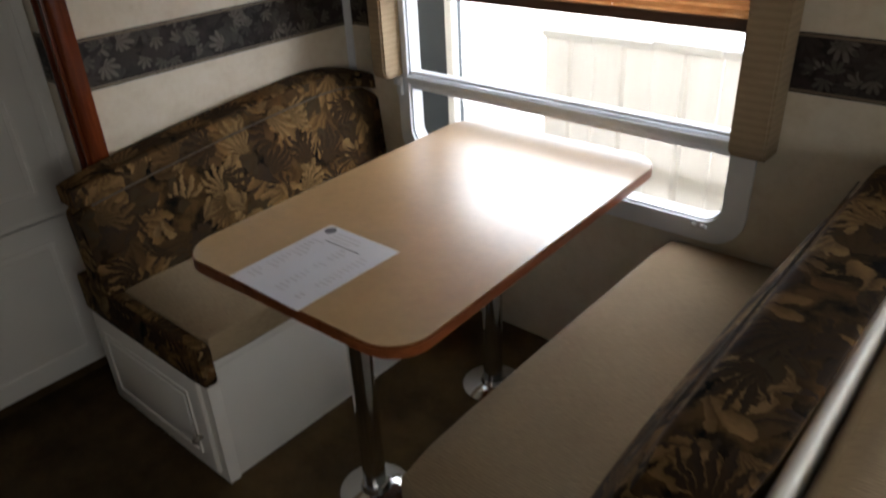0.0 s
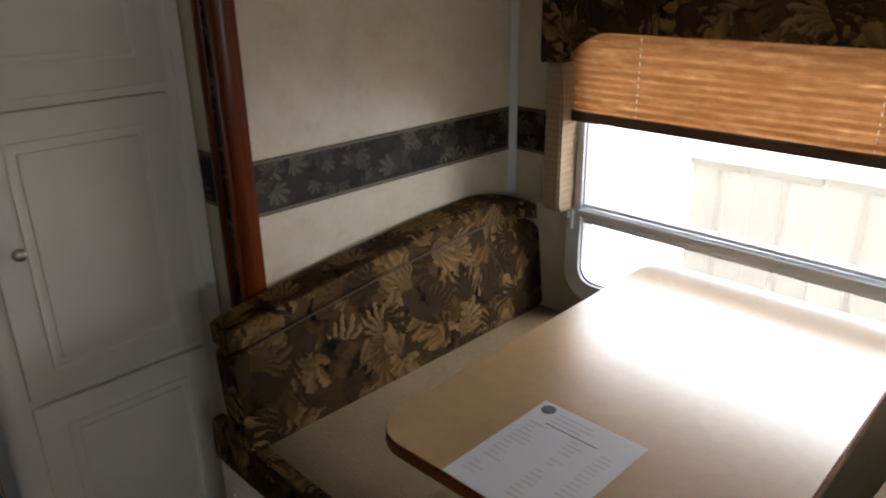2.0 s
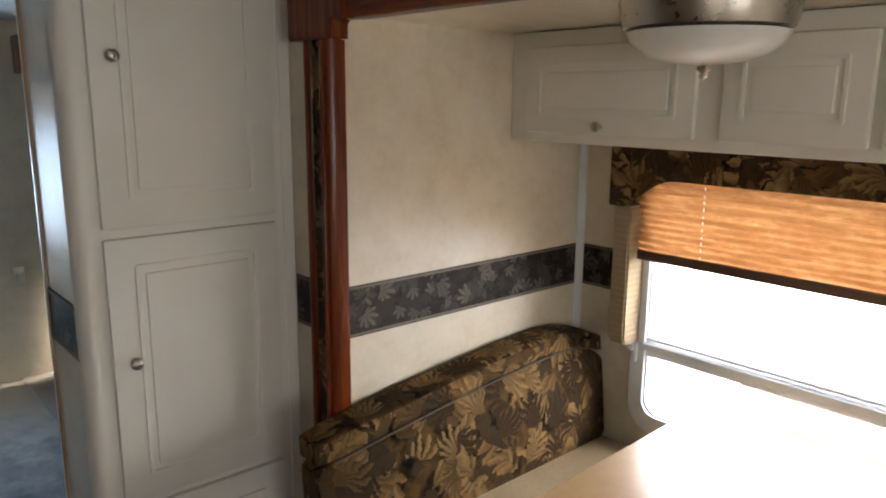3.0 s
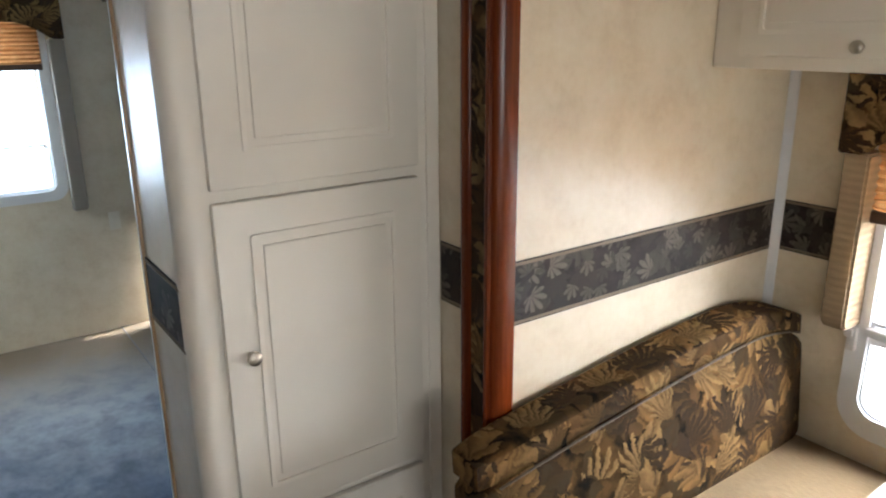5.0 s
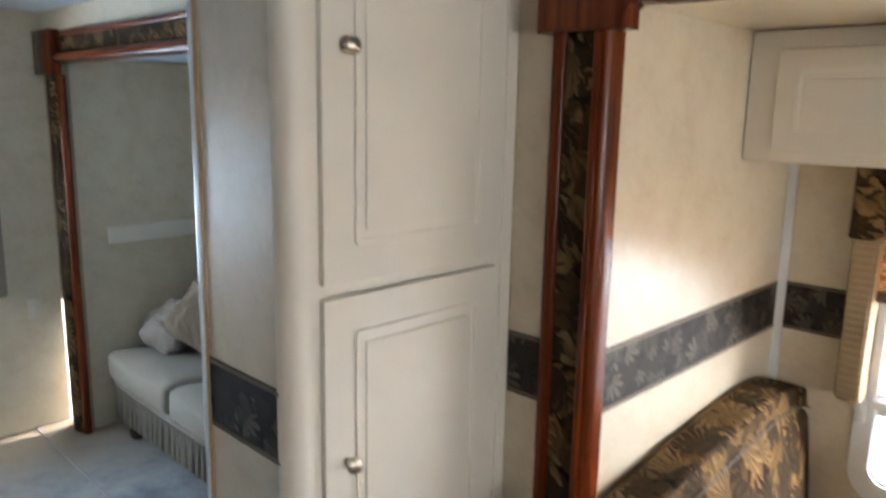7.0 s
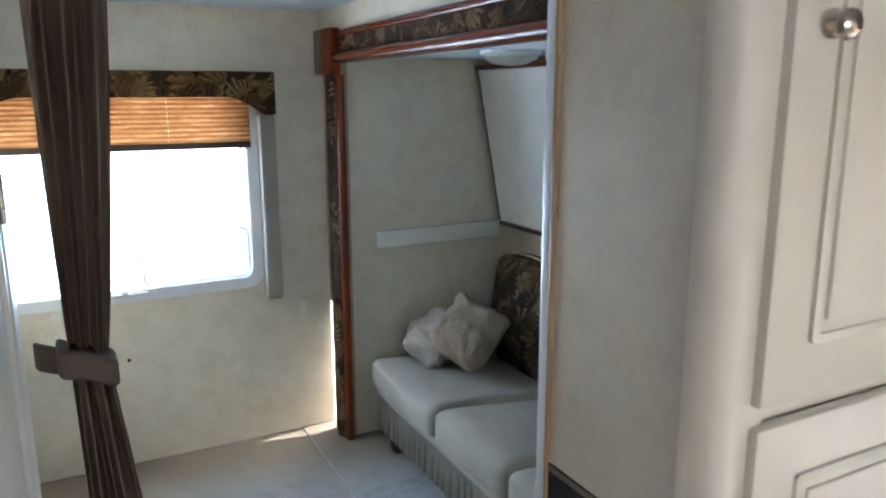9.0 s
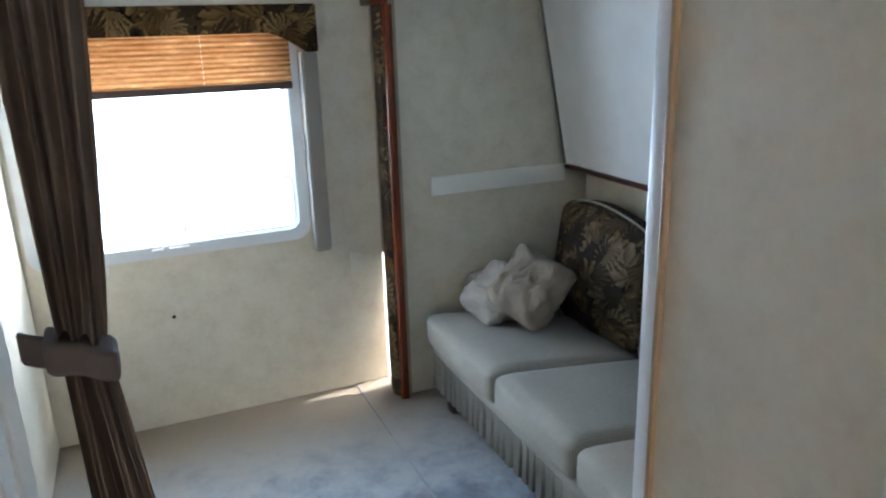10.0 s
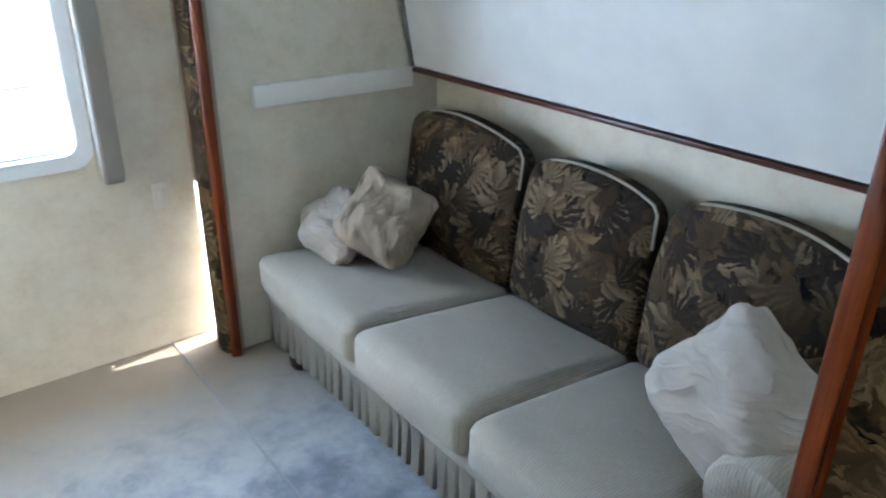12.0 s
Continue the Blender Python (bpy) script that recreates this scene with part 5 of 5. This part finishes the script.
back_cushion(-4.20, -3.575, 1.575, 0.325, 0.545, 7, 2, 0.4)
back_cushion(-3.56, -3.045, 1.575, 0.325, 0.515, 7, 2, 1.9)
back_cushion(-3.03, -2.50, 1.575, 0.325, 0.535, 7, 1, 3.1)
for fx in (SX0 + 0.20, SX1 - 0.10):
    for fy in (0.995, 1.66):
        part("foot", lathe(((0.0, 0.004), (0.022, 0.004), (0.034, 0.022), (0.037, 0.055), (0.030, 0.09), (0.0, 0.09)), Matrix.Translation((fx, fy, 0)), 18), DARK_WOOD, sofa, "dark turned wooden foot")


def throw_pillow(at, size, thick, rx, ry, rz, mat, label, seed, fx, fz):
    """Square scatter pillow: thin at the corners, creased cloth."""
    bm = bmesh.new()
    bmesh.ops.create_cube(bm, size=2.0)
    bmesh.ops.subdivide_edges(bm, edges=bm.edges[:], cuts=30, use_grid_fill=True)
    m = pose(*at, rx, ry, rz)
    for v in bm.verts:
        x, y, z = v.co
        full = max(0.0, (1 - x * x) * (1 - z * z)) ** 0.42
        pinch = 1 - 0.10 * (1 - x * x) * abs(z) ** 3
        pinch2 = 1 - 0.10 * (1 - z * z) * abs(x) ** 3
        w = noise.noise(Vector((x * 1.3 + seed, z * 1.3, y + seed)))
        bend = noise.noise(Vector((x * 1.2 - seed, z * 1.2 + 3.0, seed)))
        rad = math.hypot(x, z)
        fold = math.sin(fx * x + fz * z + 3.2 * bend + seed) * (0.35 + 0.65 * max(0.0, noise.noise(Vector((x * 1.6, z * 1.6, seed * 2))) + 0.35))
        small = noise.noise(Vector((x * 5.0 + 2 * bend, z * 5.0, seed)))
        dent = math.exp(-((x - 0.25) ** 2 * 3 + (z + 0.1 + 0.5 * x) ** 2 * 60))
        sway = noise.noise(Vector((x * 1.8 + 4.0, z * 1.8 - seed, 1.0)))
        fold2 = math.sin(1.9 * (fx * x + fz * z) + 5.5 * sway + 2.0) * max(0.0, noise.noise(Vector((x * 1.9 + seed, z * 1.9, 6.0))) + 0.3)
        star = math.sin(9 * math.atan2(z, x) + seed) * max(0.0, rad - 0.45)
        yy = y * (0.012 + thick * full * (0.95 + 0.12 * w + 0.10 * fold + 0.055 * fold2 + 0.02 * small - 0.09 * dent + 0.06 * star))
        sag = 0.035 * noise.noise(Vector((x * 0.9 + seed, z * 1.0, seed)))
        edge = 0.09 * noise.noise(Vector((x * 1.4 - seed, z * 1.4, 2.0)))
        soft = 1 - 0.22 * (x * z) ** 4
        crump = noise.noise_vector(Vector((x * 1.5 + seed, z * 1.5, y * 0.7 + seed))) * 0.017 + noise.noise_vector(Vector((x * 3.6, z * 3.6 + seed, y + 5.0))) * 0.008
        v.co = crump * (0.4 + 0.6 * min(1.0, rad)) + soft * Vector((x * size * pinch2 * (1 + edge), yy + sag, z * size * pinch * (1 + 0.6 * edge)))
    bm.transform(m)
    return solid("throw_pillow", bm, mat, at, label, "pillow", "scatter pillows")


throw_pillow((-3.862, 1.258, 0.580), 0.147, 0.072, -36.8, 22.6, 32.3, PILLOW, "crumpled taupe cotton scatter pillow leaning on another pillow", 2.0, 9.0, -3.0)
throw_pillow((-4.045, 1.195, 0.503), 0.132, 0.062, -52.6, 20.5, 17.4, PILLOW_PALE, "pale cotton scatter pillow slumped against the end wall", 5.0, -4.0, 6.0)
throw_pillow((-2.565, 1.27, 0.595), 0.172, 0.09, -26, 28, -10, PILLOW_PALE, "creased pale cotton scatter pillow against the sofa arm", 11.0, -3.0, 9.0)

# ---- outside ----
structure("ground", bx(-60, 60, -60, 60, -1.05, -1.0), GROUND, "pale sunlit gravel ground")
fence = thing("fence", (0.8, 2.97, -1.0), "pale sun-bleached panel fence outside the dinette window", "fence")
rnd = random.Random(8)
x = -1.465
while x < 4.4:
    w, y = rnd.uniform(0.25, 0.30), 2.97 + rnd.uniform(-0.004, 0.004)
    rib = 0.042
    flat = (w - 0.002 - rib) / 2
    front = [(x, y + 0.004), (x + 0.012, y), (x + flat, y), (x + flat + 0.012, y - 0.022), (x + flat + rib - 0.012, y - 0.022), (x + flat + rib, y), (x + w - 0.014, y), (x + w - 0.002, y + 0.004)]
    top = 0.70 + rnd.uniform(-0.01, 0.01)
    part("panel", prism(bmesh.new(), front + [(p, q + 0.006) for p, q in front[::-1]], 2, -1.0, top), FENCE, fence, smooth=False)
    part("cap", bx(x, x + w - 0.002, 2.94, 3.00, top, top + 0.035, bev=0.008), SIDING, fence, "white top cap")
    x += w
for z in (-0.6, 0.1):
    part("rail", bx(-1.465, 4.4, 2.986, 3.03, z, z + 0.08), FENCE, fence, smooth=False)
# glowing sky card; its tall side also blocks the sun from the dinette
structure("backdrop", box(bx(-3.3, 7.5, 6.0, 6.05, -1.0, 12.0), -14.0, -3.3, 6.0, 6.05, -1.0, 4.4), glow("sky_card_glow", (1.0, 0.985, 0.96), SKY_GLOW), "glowing white card for the sky, stepped to shade the dinette")
post = solid("yard_post", bx(-2.045, -2.00, 2.93, 2.98, -1.0, 1.9, bev=0.004), SIDING, (-2.02, 2.955, -1.0), "white post beside the fence", "post")
solid("screen_panel", bx(-3.3, -2.03, 2.99, 3.05, -1.0, 2.4, bev=0.008), plain("dark_blue_screen", (0.03, 0.04, 0.05), 0.5), (-2.7, 3.02, -1.0), "tall dark blue-grey screen panel beyond the window", "screen")
